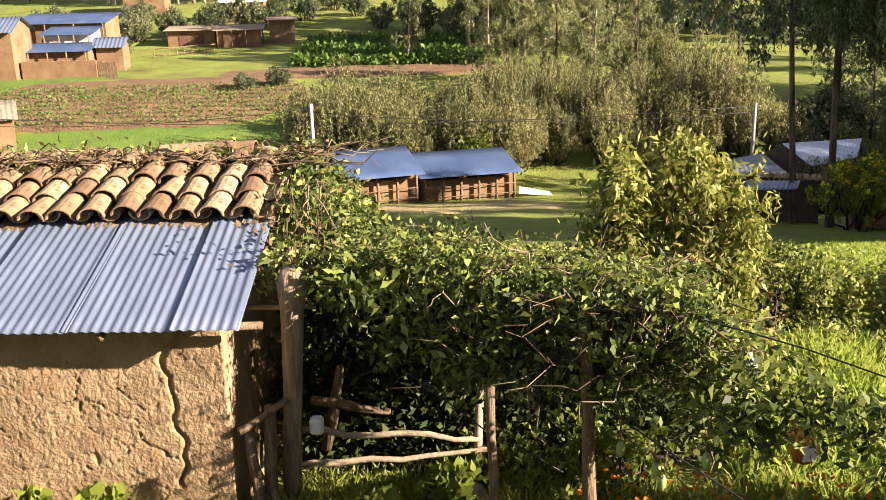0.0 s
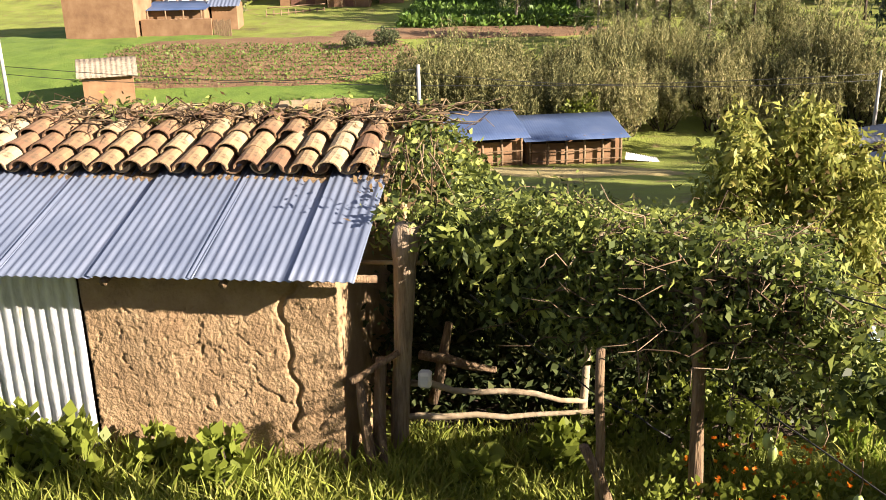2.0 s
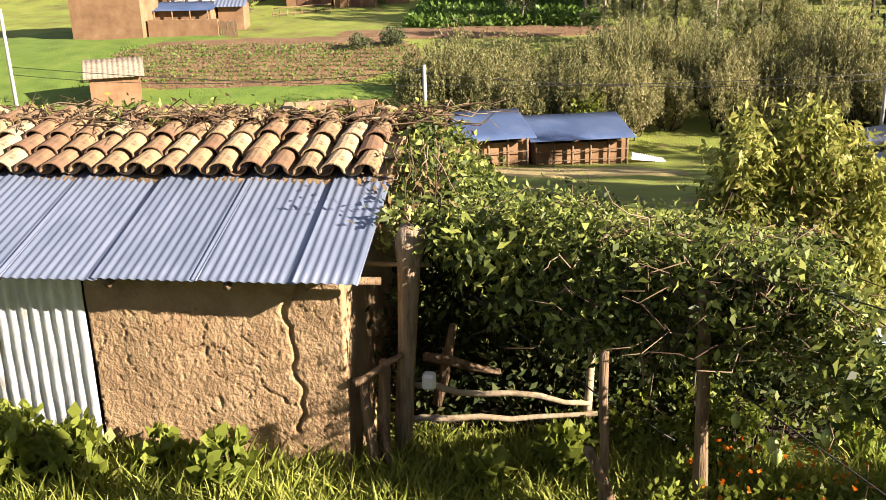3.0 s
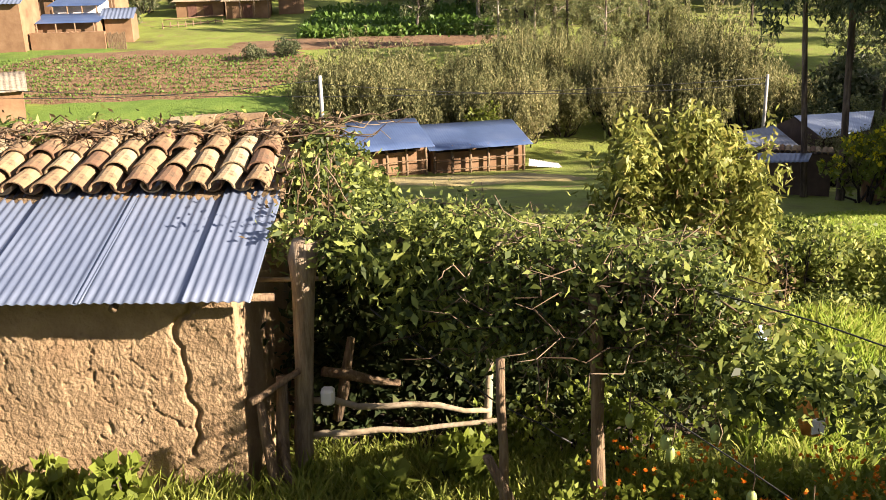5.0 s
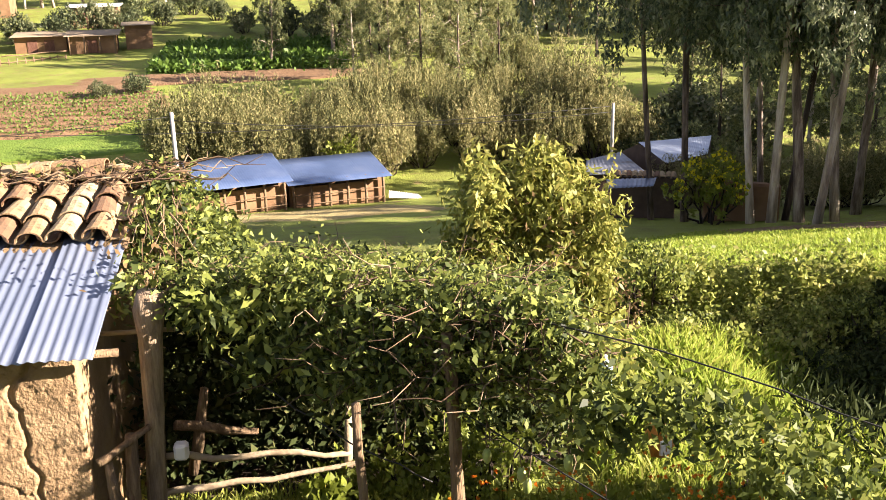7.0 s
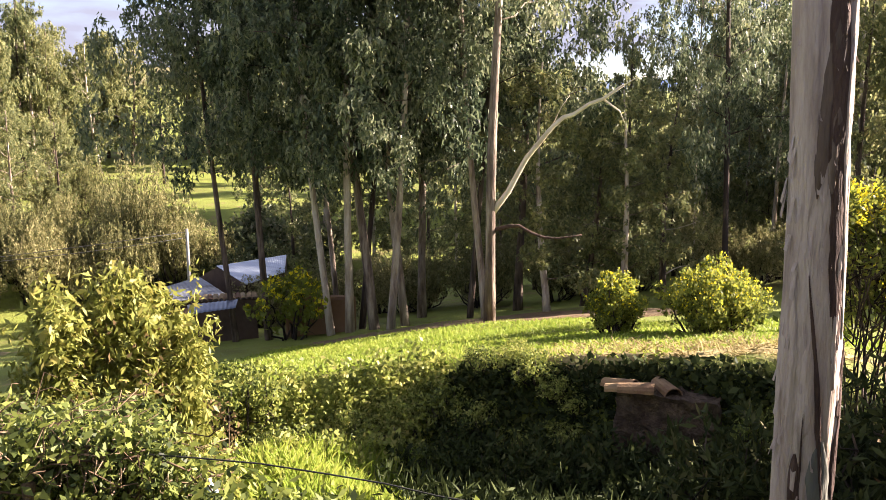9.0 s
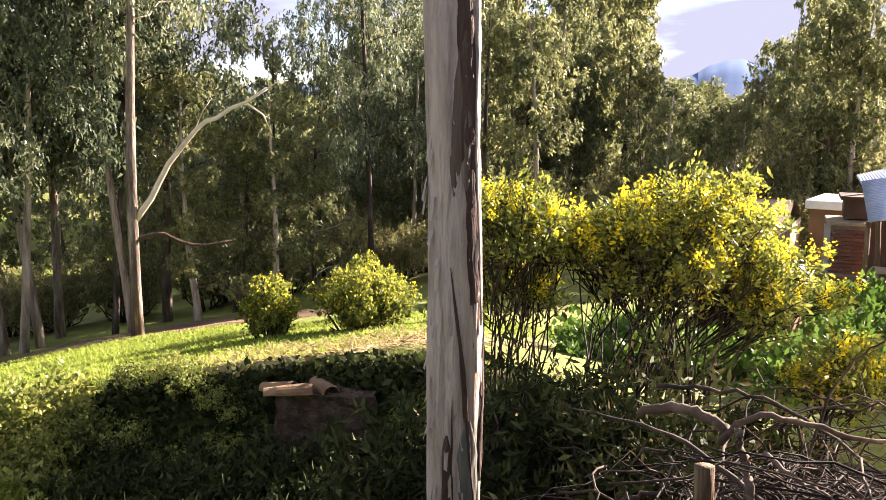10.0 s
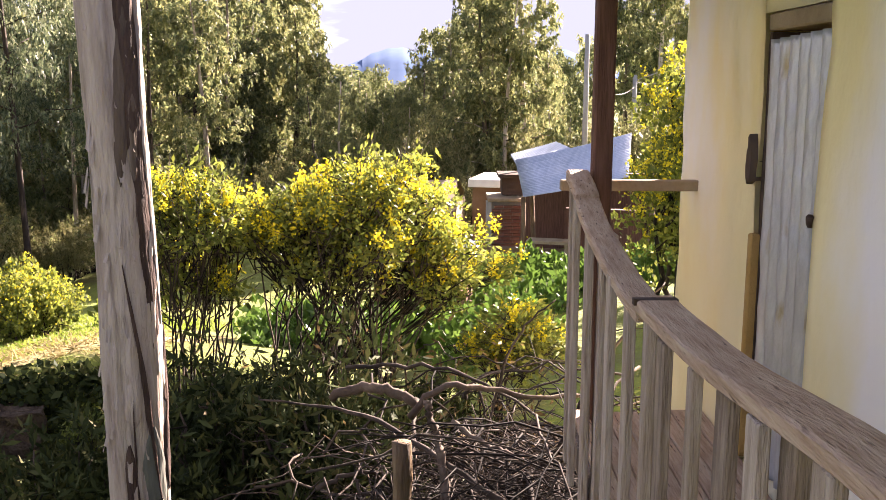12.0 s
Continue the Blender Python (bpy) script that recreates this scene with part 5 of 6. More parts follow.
# green weeds at the hut's foot
for x, y, s, sd in ((-4.25, 6.0, .55, 1), (-4.75, 6.1, .6, 2), (-3.85, 6.05, .5, 3), (-2.6, 5.9, .42, 4), (-.6, 6.2, .35, 5), (.0, 6.5, .4, 6), (-3.2, 6.2, .3, 7)):
    settle(shrub("weed", s * .55, s, 330, .13, "lime", "bright green broad-leaved weed", "weed", "weeds", seed=200 + sd, stems=7, ratio=.36, gap=.5), x, y)
# light leaf colour stands in for sun patches reaching the garden
for x, y, s, sd in ((.9, 5.5, .3, 1), (1.6, 5.6, .35, 2), (2.3, 5.6, .4, 3), (2.9, 4.9, .4, 4), (3.4, 5.9, .5, 5), (.5, 7.1, .5, 6), (1.3, 7.1, .8, 7)):
    settle(shrub("garden_bush", .5, s * .8, 1500, .075, "lime", "low fresh green garden bush under the vines, lightened as if sunlit", "bush", "garden bushes", seed=230 + sd, stems=9, gap=.45), x, y)
n = 260
fx, fy = rng.uniform(.9, 3.8, n), rng.uniform(4.4, 6.4, n)
fp = np.stack([fx, fy, land(fx, fy) + rng.uniform(.3, .62, n)], 1)
fl = [leaf_quads(fp, rng.normal(size=(n, 3)) * .7 + np.array([0, 0, .4]), .03, .5, .1) for _ in range(4)]
single("marigolds", quads("marigolds", np.concatenate(fl), "petal"), "small orange marigold flowers", "flowers", kind="stuff")

# ---- the near eucalyptus trunk ----
near = thing("eucalyptus_tree", "tall pale eucalyptus trunk with peeling bark strips", "tree", at=(4.40, 2.98, 0, 0))
zs = np.linspace(.2, 12.5, 50)
tr = [(.0 + .02 * math.sin(z * .8), .015 * math.cos(z), z) for z in zs]
rad = [(.19 if z < .9 else .168) - .004 * z + .006 * math.sin(z * 3) for z in zs]
part("bole", mesh("bole", *tube(tr, rad, 28, .10), "bark_near", True), near, "smooth pale grey-brown bole")


def strip(a0, a1, z0, z1, out, material, seed, n=26, m=5, wide=.30):
    V, Fc = [], []
    for i in range(n + 1):
        u = i / n
        z = z0 + (z1 - z0) * u
        c = a0 + (a1 - a0) * u + .16 * noise.noise((z * 1.1, seed, 0))
        w = wide * (1 + .55 * noise.noise((z * 1.7, seed, 5)) + .3 * noise.noise((z * 9, seed, 2))) * min(1, 6 * u + .1, 6 * (1 - u) + .1)
        for k in range(m + 1):
            a = c + w * (2 * k / m - 1)
            rr = (.19 if z < .9 else .168) - .004 * z + .006 * math.sin(z * 3) + out * (1 if 0 < k < m else -.9) + .006 * noise.noise((a * 4, z * 6, seed))
            V.append((math.cos(a) * rr + .02 * math.sin(z * .8), math.sin(a) * rr + .015 * math.cos(z), z))
    q = m + 1
    for i in range(n):
        for k in range(m):
            Fc.append((i * q + k, i * q + k + 1, (i + 1) * q + k + 1, (i + 1) * q + k))
    return mesh("bark_strip", V, Fc, material, True)


CAMA = math.atan2(-2.98, -4.40)
part("bark_strip", strip(CAMA + .95, CAMA + .15, 2.95, 6.2, .012, "bark_dark", 1, 60, 6, .42), near, "dark brown loose bark")
part("bark_strip", strip(CAMA + 1.0, CAMA - .12, 1.7, 3.35, .014, "bark_dark", 2, 40, 4, .10), near, "dark brown loose bark")
part("bark_strip", strip(CAMA + .75, CAMA + .55, .9, 2.45, .009, "bark_grey", 3, 40, 8, .62), near, "smooth grey-green lower bark")
part("bark_strip", strip(CAMA + .12, CAMA - .05, .8, 2.6, .016, "bark_dark", 5, 40, 4, .05), near, "dark fissure in the bark")
part("bark_strip", strip(CAMA + 1.15, CAMA + 1.0, 3.0, 5.4, .016, "bark_near", 6, 40, 5, .2), near)
part("bark_strip", strip(CAMA - .75, CAMA - .6, .9, 3.3, .013, "bark_near", 4, 40, 5, .3), near)
for i in range(16):
    a_, z_ = CAMA + rng.normal() * .9, rng.uniform(1.3, 5.4)
    part("bark_strip", strip(a_, a_ + rng.normal() * .2, z_, z_ + rng.uniform(.35, 1.3), rng.uniform(.006, .013), ("bark_near", "bark_dark", "bark", "bark_near")[i % 4], 10 + i, 16, 4), near)
fl = []
for i in range(90):
    z, a = rng.uniform(1.5, 5.6), CAMA + rng.normal() * .8
    p = np.array([math.cos(a) * .15, math.sin(a) * .15, z])
    o = np.array([math.cos(a), math.sin(a), 0])
    s = np.array([-math.sin(a), math.cos(a), 0]) * rng.uniform(.006, .016)
    h = rng.uniform(.04, .17)
    fl.append([p - s, p + s, p + s * .6 + o * .02 - np.array([0, 0, h]), p - s * .6 + o * .028 - np.array([0, 0, h * .9])])
part("loose_bark", quads("loose_bark", np.array(fl).reshape(-1, 3), "bark_near"), near)["kind"] = "stuff"
n = 2200
part("crown", quads("crown", leaf_quads(inside(n, (0, 0, 12), (1.6, 1.6, 2.2), .3), rng.normal(size=(n, 3)) * .5 - np.array([0, 0, 1]), .2, .2), "euc"), near)

# ---- yellow-flowered shrubs and dark bushes ----
YS = "yellow-blossomed shrub with bare lower stems"


def arching_shrub(name, domes, feet, sprays, label, category, group="", seed=1, flower=.8, leaf=.07, petals=26):
    """Bare arching stems that end in leaf sprays over low domes; upright blossom spikes on the sunny side."""
    rg = np.random.default_rng(seed)
    root = thing(name, label, category, group)
    tubes, P, D, FP = [], [], [], []
    for c, r, share in domes:
        c, r = np.array(c), np.array(r)
        for i in range(int(sprays * share)):
            v = unit(rg.normal(size=3))
            v[2] = abs(v[2]) if rg.uniform() < .9 else v[2] * .5
            e = c + v * r * (rg.uniform(.8, 1.12) if i % 5 else rg.uniform(.3, .7))
            foot = np.array(feet[int(rg.integers(0, len(feet)))], float)
            foot[:2] += rg.normal(size=2) * .07
            foot[2] = float(land(foot[0], foot[1])) - .1
            mid = foot + (e - foot) * np.array([.28, .28, .55]) + rg.normal(size=3) * .08
            if i % 3 == 0:
                tubes.append(tube(wavy([foot, mid, e], 8, .035, rg), np.linspace(.016, .004, 8), 5))
            for _ in range(4):
                q = e - (e - mid) * rg.uniform(.1, .6)
                tubes.append(tube([q, (q + e) / 2 + rg.normal(size=3) * .07, e + rg.normal(size=3) * .16], [.008, .006, .003], 4))
            n1 = int(rg.uniform(70, 115))
            arm = rg.normal(size=(6, 3)) * np.array([.11, .11, .06]) + e
            k = rg.integers(0, 6, n1)
            P.append(arm[k] + rg.normal(size=(n1, 3)) * .05)
            dd = (arm[k] - e) * 4 + rg.normal(size=(n1, 3)) * .6
            dd[:, 2] += .1
            D.append(dd)
            if v[2] > .05 and rg.uniform() < flower:
                for _ in range(int(rg.integers(2, 6))):
                    t = e + np.array([rg.normal() * .11, rg.normal() * .11, .05 + rg.uniform(0, .07)])
                    FP.append(t + rg.normal(size=(petals, 3)) * np.array([.022, .022, .042]))
    part("stemwork", mesh("stemwork", *merge(tubes), "twig", True), root)["kind"] = "stuff"
    P, D, FP = np.concatenate(P), np.concatenate(D), np.concatenate(FP)
    part("foliage", quads("foliage", leaf_quads(P, D, leaf * rg.uniform(.6, 1.4, len(P)), .2, .1, rg), "shrub"), root)
    part("blossom", quads("blossom", leaf_quads(FP, rg.normal(size=FP.shape) + np.array([0, 0, .5]), .03 * rg.uniform(.6, 1.3, len(FP)), .42, .15, rg), "blossom"), root, "bright yellow blossom spikes")
    return root


arching_shrub("flowering_shrub", (((8.5, 3.0, 2.80), (.8, .8, .72), .46), ((8.2, 3.75, 2.78), (.6, .45, .5), .18), ((8.85, 2.3, 2.3), (.45, .42, .6), .22), ((8.1, 3.3, 2.5), (.35, .5, .3), .06)), ((8.4, 3.5, 0), (8.6, 3.0, 0), (8.3, 3.9, 0)), 215, YS, "shrub", "flowering shrubs", 301)
arching_shrub("flowering_shrub", (((7.45, 4.4, 2.98), (.48, .5, .5), .75), ((7.6, 4.5, 2.4), (.5, .45, .3), .25)), ((7.6, 4.6, 0), (7.7, 4.3, 0)), 66, YS, "shrub", "flowering shrubs", 302, .5)
arching_shrub("flowering_shrub", (((8.7, 1.62, 1.65), (.32, .35, .45), 1.0),), ((8.7, 1.75, 0),), 42, "small yellow-blossomed shrub among the dead branches", "shrub", "flowering shrubs", 303, .6)
RB = "rounded green bush with yellow-green tips"
settle(shrub("round_bush", .45, 1.0, 6000, .075, "shrub", RB, "bush", "round bushes", seed=304, stems=16, flower=1500, gap=.42, size_flower=.04), 11.95, 12.1)
settle(shrub("round_bush", .88, 1.12, 13000, .075, "shrub", RB, "bush", "round bushes", seed=305, stems=26, flower=2200, gap=.34, size_flower=.04), 13.15, 10.85)
settle(shrub("round_bush", .5, .45, 1600, .14, "lime", "low bright green bush on the meadow edge", "bush", "round bushes", seed=306, stems=12, gap=.38), 14.0, 9.4)
settle(shrub("flowering_tree", .8, 3.6, 11000, .10, "shrub", "tall yellow-blossomed bush behind the house", "shrub", "flowering shrubs", seed=307, stems=20, flower=11000, gap=.62, size_flower=.045), 14.2, -.05)
settle(shrub("citrus_bush", 1.15, 2.1, 2200, .17, "lime", "yellow-leaved bush by the mud wall", "bush", seed=308, stems=12, flower=700, gap=.3, size_flower=.14), 12.2, 26.9)
# near-black leaves paint in the shade below the shrubs
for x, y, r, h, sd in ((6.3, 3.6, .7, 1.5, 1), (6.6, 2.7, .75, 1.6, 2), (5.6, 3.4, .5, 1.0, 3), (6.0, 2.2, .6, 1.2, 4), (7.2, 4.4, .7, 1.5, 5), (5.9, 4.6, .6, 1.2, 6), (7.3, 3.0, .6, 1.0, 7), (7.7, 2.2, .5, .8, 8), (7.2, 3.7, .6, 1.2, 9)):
    settle(shrub("undergrowth_bush", r, h, 2300, .13, "under", "undergrowth bush with strap-like leaves, darkened for the shade", "bush", "undergrowth", seed=320 + sd, stems=12, ratio=.13, gap=.45, up=.5), x, y)
for x, y, r, h, sd in ((17.2, 1.5, .8, .35, 1), (15.5, 2.6, .9, .3, 2), (19, 3.0, .8, .3, 3), (13.5, 3.6, .8, .3, 4), (18.2, .6, .7, .4, 5), (12.6, 4.4, .9, .35, 6), (14.2, 5.0, .9, .35, 7), (12.2, 2.6, .8, .3, 8), (16.2, 4.4, 1.0, .35, 9), (15.0, 6.6, .9, .3, 10), (17.6, 4.2, .9, .3, 11), (13.2, 6.0, .8, .3, 12)):
    settle(shrub("potato_bush", r, h, 1700, .16, "crop", "bright green leafy plot plant", "plant", "plot plants", seed=340 + sd, stems=12, gap=.42), x, y)
# bank foot: shade painted with the same near-black leaves
shade_bush = shrub("undergrowth_bush", .6, .85, 2600, .10, "under", "weedy bush with leaves darkened for the bank shade", "bush", "undergrowth", seed=351, stems=14, ratio=.16, gap=.45, up=.6)
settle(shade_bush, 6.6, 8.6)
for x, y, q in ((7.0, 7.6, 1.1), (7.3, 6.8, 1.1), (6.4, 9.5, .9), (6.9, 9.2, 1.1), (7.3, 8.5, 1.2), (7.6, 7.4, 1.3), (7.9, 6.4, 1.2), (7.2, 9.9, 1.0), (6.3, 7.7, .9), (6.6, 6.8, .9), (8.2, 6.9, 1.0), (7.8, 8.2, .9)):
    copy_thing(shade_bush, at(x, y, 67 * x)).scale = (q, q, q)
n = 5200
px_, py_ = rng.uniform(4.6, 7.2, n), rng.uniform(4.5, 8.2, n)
single("bank_shade_plants", quads("bank_shade_plants", leaf_quads(np.stack([px_, py_, land(px_, py_) + rng.uniform(0, .55, n)], 1), rng.normal(size=(n, 3)) * .6 + np.array([0, 0, .7]), rng.uniform(.06, .2, n), .1), "under"), "grassy plants coloured near-black for the bank shade", "plants", kind="stuff")

# mud wall remnant with broken tiles on the bank
wr = thing("mud_wall_stub", "crumbling mud wall end capped with broken tiles", "wall")
bm = bmesh.new()
bmesh.ops.create_cube(bm, size=1)
bmesh.ops.subdivide_edges(bm, edges=bm.edges[:], cuts=9, use_grid_fill=True)
for v in bm.verts:
    q = v.co.copy()
    v.co = Vector((q.x * 1.2, q.y * .45, q.z * .8)) + Vector((noise.noise(q * 5), noise.noise(q * 5 + Vector((9, 0, 0))), noise.noise(q * 6 + Vector((0, 7, 0))))) * .10
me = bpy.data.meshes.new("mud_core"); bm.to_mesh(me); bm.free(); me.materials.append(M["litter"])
o = part("mud_core", me, wr)
wr.matrix_world = pose(8.42, 7.55, .27, 0, 0, -62)
for i in range(4):
    o = part("broken_tile", cover, wr)
    o.matrix_local = pose(-.45 + .17 * i + rng.uniform(-.04, .04), -.18 + .08 * rng.normal(), .40 + .02 * (i % 3), rng.uniform(-10, 10), rng.uniform(-12, 12), 75 + rng.uniform(-35, 35))

# dead branch pile
tw = []
for i in range(2600):
    a = rng.uniform(0, 6.283)
    c = np.array([5.3, 1.35, 0]) + np.array([rng.normal() * .85, rng.normal() * .8, 0])
    hh = 1.35 * math.exp(-((c[0] - 5.3) ** 2 + (c[1] - 1.35) ** 2) / 1.8)
    c[2] = float(land(c[0], c[1])) + rng.uniform(0, 1) * hh
    ln = rng.uniform(.25, .95)
    d = np.array([math.cos(a), math.sin(a), rng.normal() * .3])
    q = wavy([c - d * ln * .5, c + d * ln * .5], 6, .05 * ln)
    r = rng.choice([.003, .005, .007, .012], p=[.5, .3, .15, .05])
    tw.append(tube(q, np.linspace(r, r * .4, 6), 4))
for i in range(700):
    c = np.array([6.7 + rng.normal() * .7, 1.3 + rng.normal() * .8, 0])
    c[2] = float(land(c[0], c[1])) + rng.uniform(0, .55)
    d = unit(rng.normal(size=3) * np.array([1, 1, .45])) * rng.uniform(.15, .5)
    tw.append(tube(wavy([c - d, c + d], 5, .03), np.linspace(.007, .003, 5), 4))
for i in range(110):
    c = np.array([5.5 + rng.normal() * .8, 1.2 + rng.normal() * .75, 0])
    c[2] = float(land(c[0], c[1])) + rng.uniform(.5, 1.25)
    a = rng.uniform(0, 6.283)
    d = np.array([math.cos(a), math.sin(a), rng.normal() * .15]) * rng.uniform(.45, .95)
    r = rng.uniform(.005, .011)
    tw.append(tube(wavy([c - d, c + np.array([0, 0, rng.uniform(.05, .3)]), c + d], 9, .03), np.linspace(r, r * .4, 9), 5))
single("twig_pile", mesh("twig_pile", *merge(tw), "twig", True), "tangled pile of dead twigs and prunings", "brushwood", kind="stuff")


def stick(name, pts, r0, r1, label, material="bare", n=10, bend=.02):
    """A crooked stick along a smooth curve through pts."""
    q = [np.array(v, float) for v in pts]
    q = [2 * q[0] - q[1]] + q + [2 * q[-1] - q[-2]]
    m, path = 2 * n, []
    for t in np.linspace(0, len(pts) - 1, m):
        k = min(int(t), len(pts) - 2)
        u = t - k
        a, b, c, d = q[k:k + 4]
        path.append(.5 * (2 * b + (c - a) * u + (2 * a - 5 * b + 4 * c - d) * u * u + (3 * b - a - 3 * c + d) * u ** 3) + rng.normal(size=3) * bend * .3)
    return single(name, mesh(name, *tube(path, np.linspace(r0, r1, m), 8, .35), material, True), label, "branch", "dead branches")


stick("dead_branch", [(5.23, 2.14, 2.38), (5.23, 2.00, 2.44), (5.23, 1.86, 2.47), (5.27, 1.73, 2.43), (5.26, 1.61, 2.39)], .026, .034, "thick crooked dead branch on the pile", "twigwood")
stick("dead_branch", [(5.20, 1.62, 2.32), (5.22, 1.55, 2.43), (5.27, 1.39, 2.51), (5.42, 1.18, 2.45), (5.57, 0.90, 2.37), (5.70, 0.67, 2.37)], .024, .012, "long curved dead branch on the pile", "twigwood")
stick("dead_branch", [(4.87, 1.31, 1.85), (5.05, 1.41, 2.17), (5.09, 1.47, 2.34), (5.13, 1.51, 2.46)], .03, .02, "upright split stick in the pile", "twigwood")
stick("dead_branch", [(5.17, 1.37, 2.32), (5.11, 1.18, 2.24), (5.04, 1.00, 2.22), (4.98, 0.80, 2.17)], .016, .009, "broken grey-brown branch on the pile", "twigwood")
for i in range(14):
    a0 = np.array([rng.uniform(4.7, 6.3), rng.uniform(.4, 2.1), rng.uniform(1.5, 2.2)])
    dv = np.array([rng.normal() * .5, rng.normal() * .6, rng.uniform(-.1, .3)])
    stick("dead_branch", [a0 - dv, a0 + np.array([0, 0, .15]), a0 + dv + np.array([0, 0, -.1])], rng.uniform(.012, .028), .006, "crooked dry branch on the pile", "twig", 9, .03)
n = 2600
dx_, dy_ = 7.3 + rng.normal(size=n) * .9, 2.7 + rng.normal(size=n) * .8
dq = np.stack([dx_, dy_, land(dx_, dy_) + np.abs(rng.normal(size=n)) * .5], 1)
single("dry_brush", quads("dry_brush", leaf_quads(dq, rng.normal(size=(n, 3)) + np.array([0, 0, .3]), rng.uniform(.04, .13, n), .14), "dry"), "brown withered leaves in the brush under the shrub", "leaves", kind="stuff")
stick("cut_stake", [(3.35, 1.12, .7), (3.36, 1.12, 1.9), (3.37, 1.11, 2.92)], .045, .04, "upright cut stake with a flat pale top", "post", 8, .006)
stick("dead_branch", [(5.8, .9, 1.8), (6.0, .5, 2.6), (6.3, .2, 3.0)], .015, .005, "thin arching dry branch", "twig")
stick("dead_branch", [(5.9, 1.4, 1.6), (6.1, 1.2, 2.5), (6.0, .9, 2.9)], .014, .004, "thin arching dry branch", "twig")
# ---- the house with its balcony ----
HOUSE = pose(.126, .098, 0, 0, 0, 14.74)   # x runs along the balcony, -y towards the wall
EYE = 4.28
FL = EYE - 1.6
house = thing("house", "yellow limewashed mud house with worn paint and balcony", "house")
house.matrix_world = HOUSE
WY = -1.3


def house_part(name, vf, material, label="", smooth_it=False, parent=None):
    return part(name, mesh(name, *vf, material, smooth_it), parent or house, label)


def rough_wall(x0, x1, z0, z1, y, bow=.0):
    nx, nz = max(2, int((x1 - x0) / .06)), max(2, int((z1 - z0) / .06))
    V, Fc = [], []
    for side in (0, 1):
        for j in range(nz + 1):
            for i in range(nx + 1):
                x, z = x0 + (x1 - x0) * i / nx, z0 + (z1 - z0) * j / nz
                yy = y + .02 * noise.noise((x * 1.3, z * 1.3, 0)) + .006 * noise.noise((x * 6, z * 6, 2)) if side == 0 else y - .4
                e = .025 * noise.noise((x, z * 4, 7)) if (i in (0, nx)) and side == 0 else 0
                V.append((x + e + bow * max(0, 4 - z) * (i == nx), yy, z))
    k, N = nx + 1, (nx + 1) * (nz + 1)
    for j in range(nz):
        for i in range(nx):
            a = j * k + i
            Fc += [(a + 1, a, a + k, a + k + 1), (N + a, N + a + 1, N + a + k + 1, N + a + k)]
    for j in range(nz):
        for a in (j * k, j * k + nx):
            Fc.append((a, a + k, N + a + k, N + a))
    for i in range(nx):
        for a in (i, nz * k + i):
            Fc.append((a, N + a, N + a + 1, a + 1))
    return V, Fc


DX0, DX1, DT = 3.22, 3.86, EYE + .2
house_part("wall", rough_wall(DX1, 5.08, .2, 5.02, WY, .02), "yellow", smooth_it=True)
house_part("wall", rough_wall(-6, DX0, .2, 5.02, WY), "yellow", smooth_it=True)
house_part("lintel_wall", rough_wall(DX0 + .002, DX1 - .002, DT + .075, 5.02, WY), "yellow", smooth_it=True)
house_part("sill_wall", rough_wall(DX0 + .002, DX1 - .002, .2, FL - .02, WY), "yellow", smooth_it=True)
house_part("end_wall", box(4.72, -6.5, .2, 5.06, WY - .41, 5.02), "yellow")
house_part("back_wall", merge([box(-6, -6.9, .2, 5.06, -6.51, 5.02), box(-6, -6.5, .2, -5.6, WY - .41, 5.02)]), "yellow")
# jambs coloured near-black for the shaded gap round the door
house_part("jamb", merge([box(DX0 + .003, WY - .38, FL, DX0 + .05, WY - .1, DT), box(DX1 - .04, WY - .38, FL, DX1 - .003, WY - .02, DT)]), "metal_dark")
house_part("bare_jamb", box(DX1 - .03, WY - .3, FL, DX1 + .012, WY + .018, EYE - .62, .008), "ochre", "bare ochre mud strip beside the door")
house_part("lintel", box(DX0 + .005, WY - .3, DT + .005, DX1 - .005, WY - .012, DT + .073, .008), "pole", "rough wooden door lintel")
door = house_part("door", sheet((DX0 + .055, WY - .05, FL), (DX1 - .045, WY - .045, FL), (DX0 + .03, WY - .03, DT - .015), (DX1 - .03, WY - .03, DT - .03), .095, .03, 60, 0, .006), "tin_door", "dented grey corrugated tin door", True)
house_part("latch", tube([(DX0 + .1, WY - .04, EYE - .49), (DX0 + .02, WY + .01, EYE - .49), (DX0 - .0, WY + .02, EYE - .46)], .014, 6), "metal_dark", "rusty iron latch", True, door)
V = [(DX1 + .035 + (.03 + .009 * math.sin(k * 2.7) + .006 * math.sin(k * 5.1)) * math.cos(k * .3927) * q, WY + h, EYE - .32 + (.10 + .018 * math.sin(k * 1.9 + 1)) * math.sin(k * .3927) * q) for q, h in ((1.0, -.03), (.97, .026), (.6, .02)) for k in range(16)]
Fc = [(r * 16 + k, r * 16 + (k + 1) % 16, r * 16 + 16 + (k + 1) % 16, r * 16 + 16 + k) for r in (0, 1) for k in range(16)] + [tuple(range(32, 48))]
house_part("broken_plaster", (V, Fc), "earth_dark", "hole of bare crumbling mud in the plaster", True)
house_part("roof", merge([sheet((-6.4, -.25, 4.98), (5.55, -.25, 4.98), (-6.4, -4.1, 5.75), (5.55, -4.1, 5.75), .2, .02, 6), sheet((-6.4, -4.1, 5.75), (5.55, -4.1, 5.75), (-6.4, -7.3, 5.0), (5.55, -7.3, 5.0), .2, .02, 6)]), "tin_blue", "corrugated zinc roof", True)
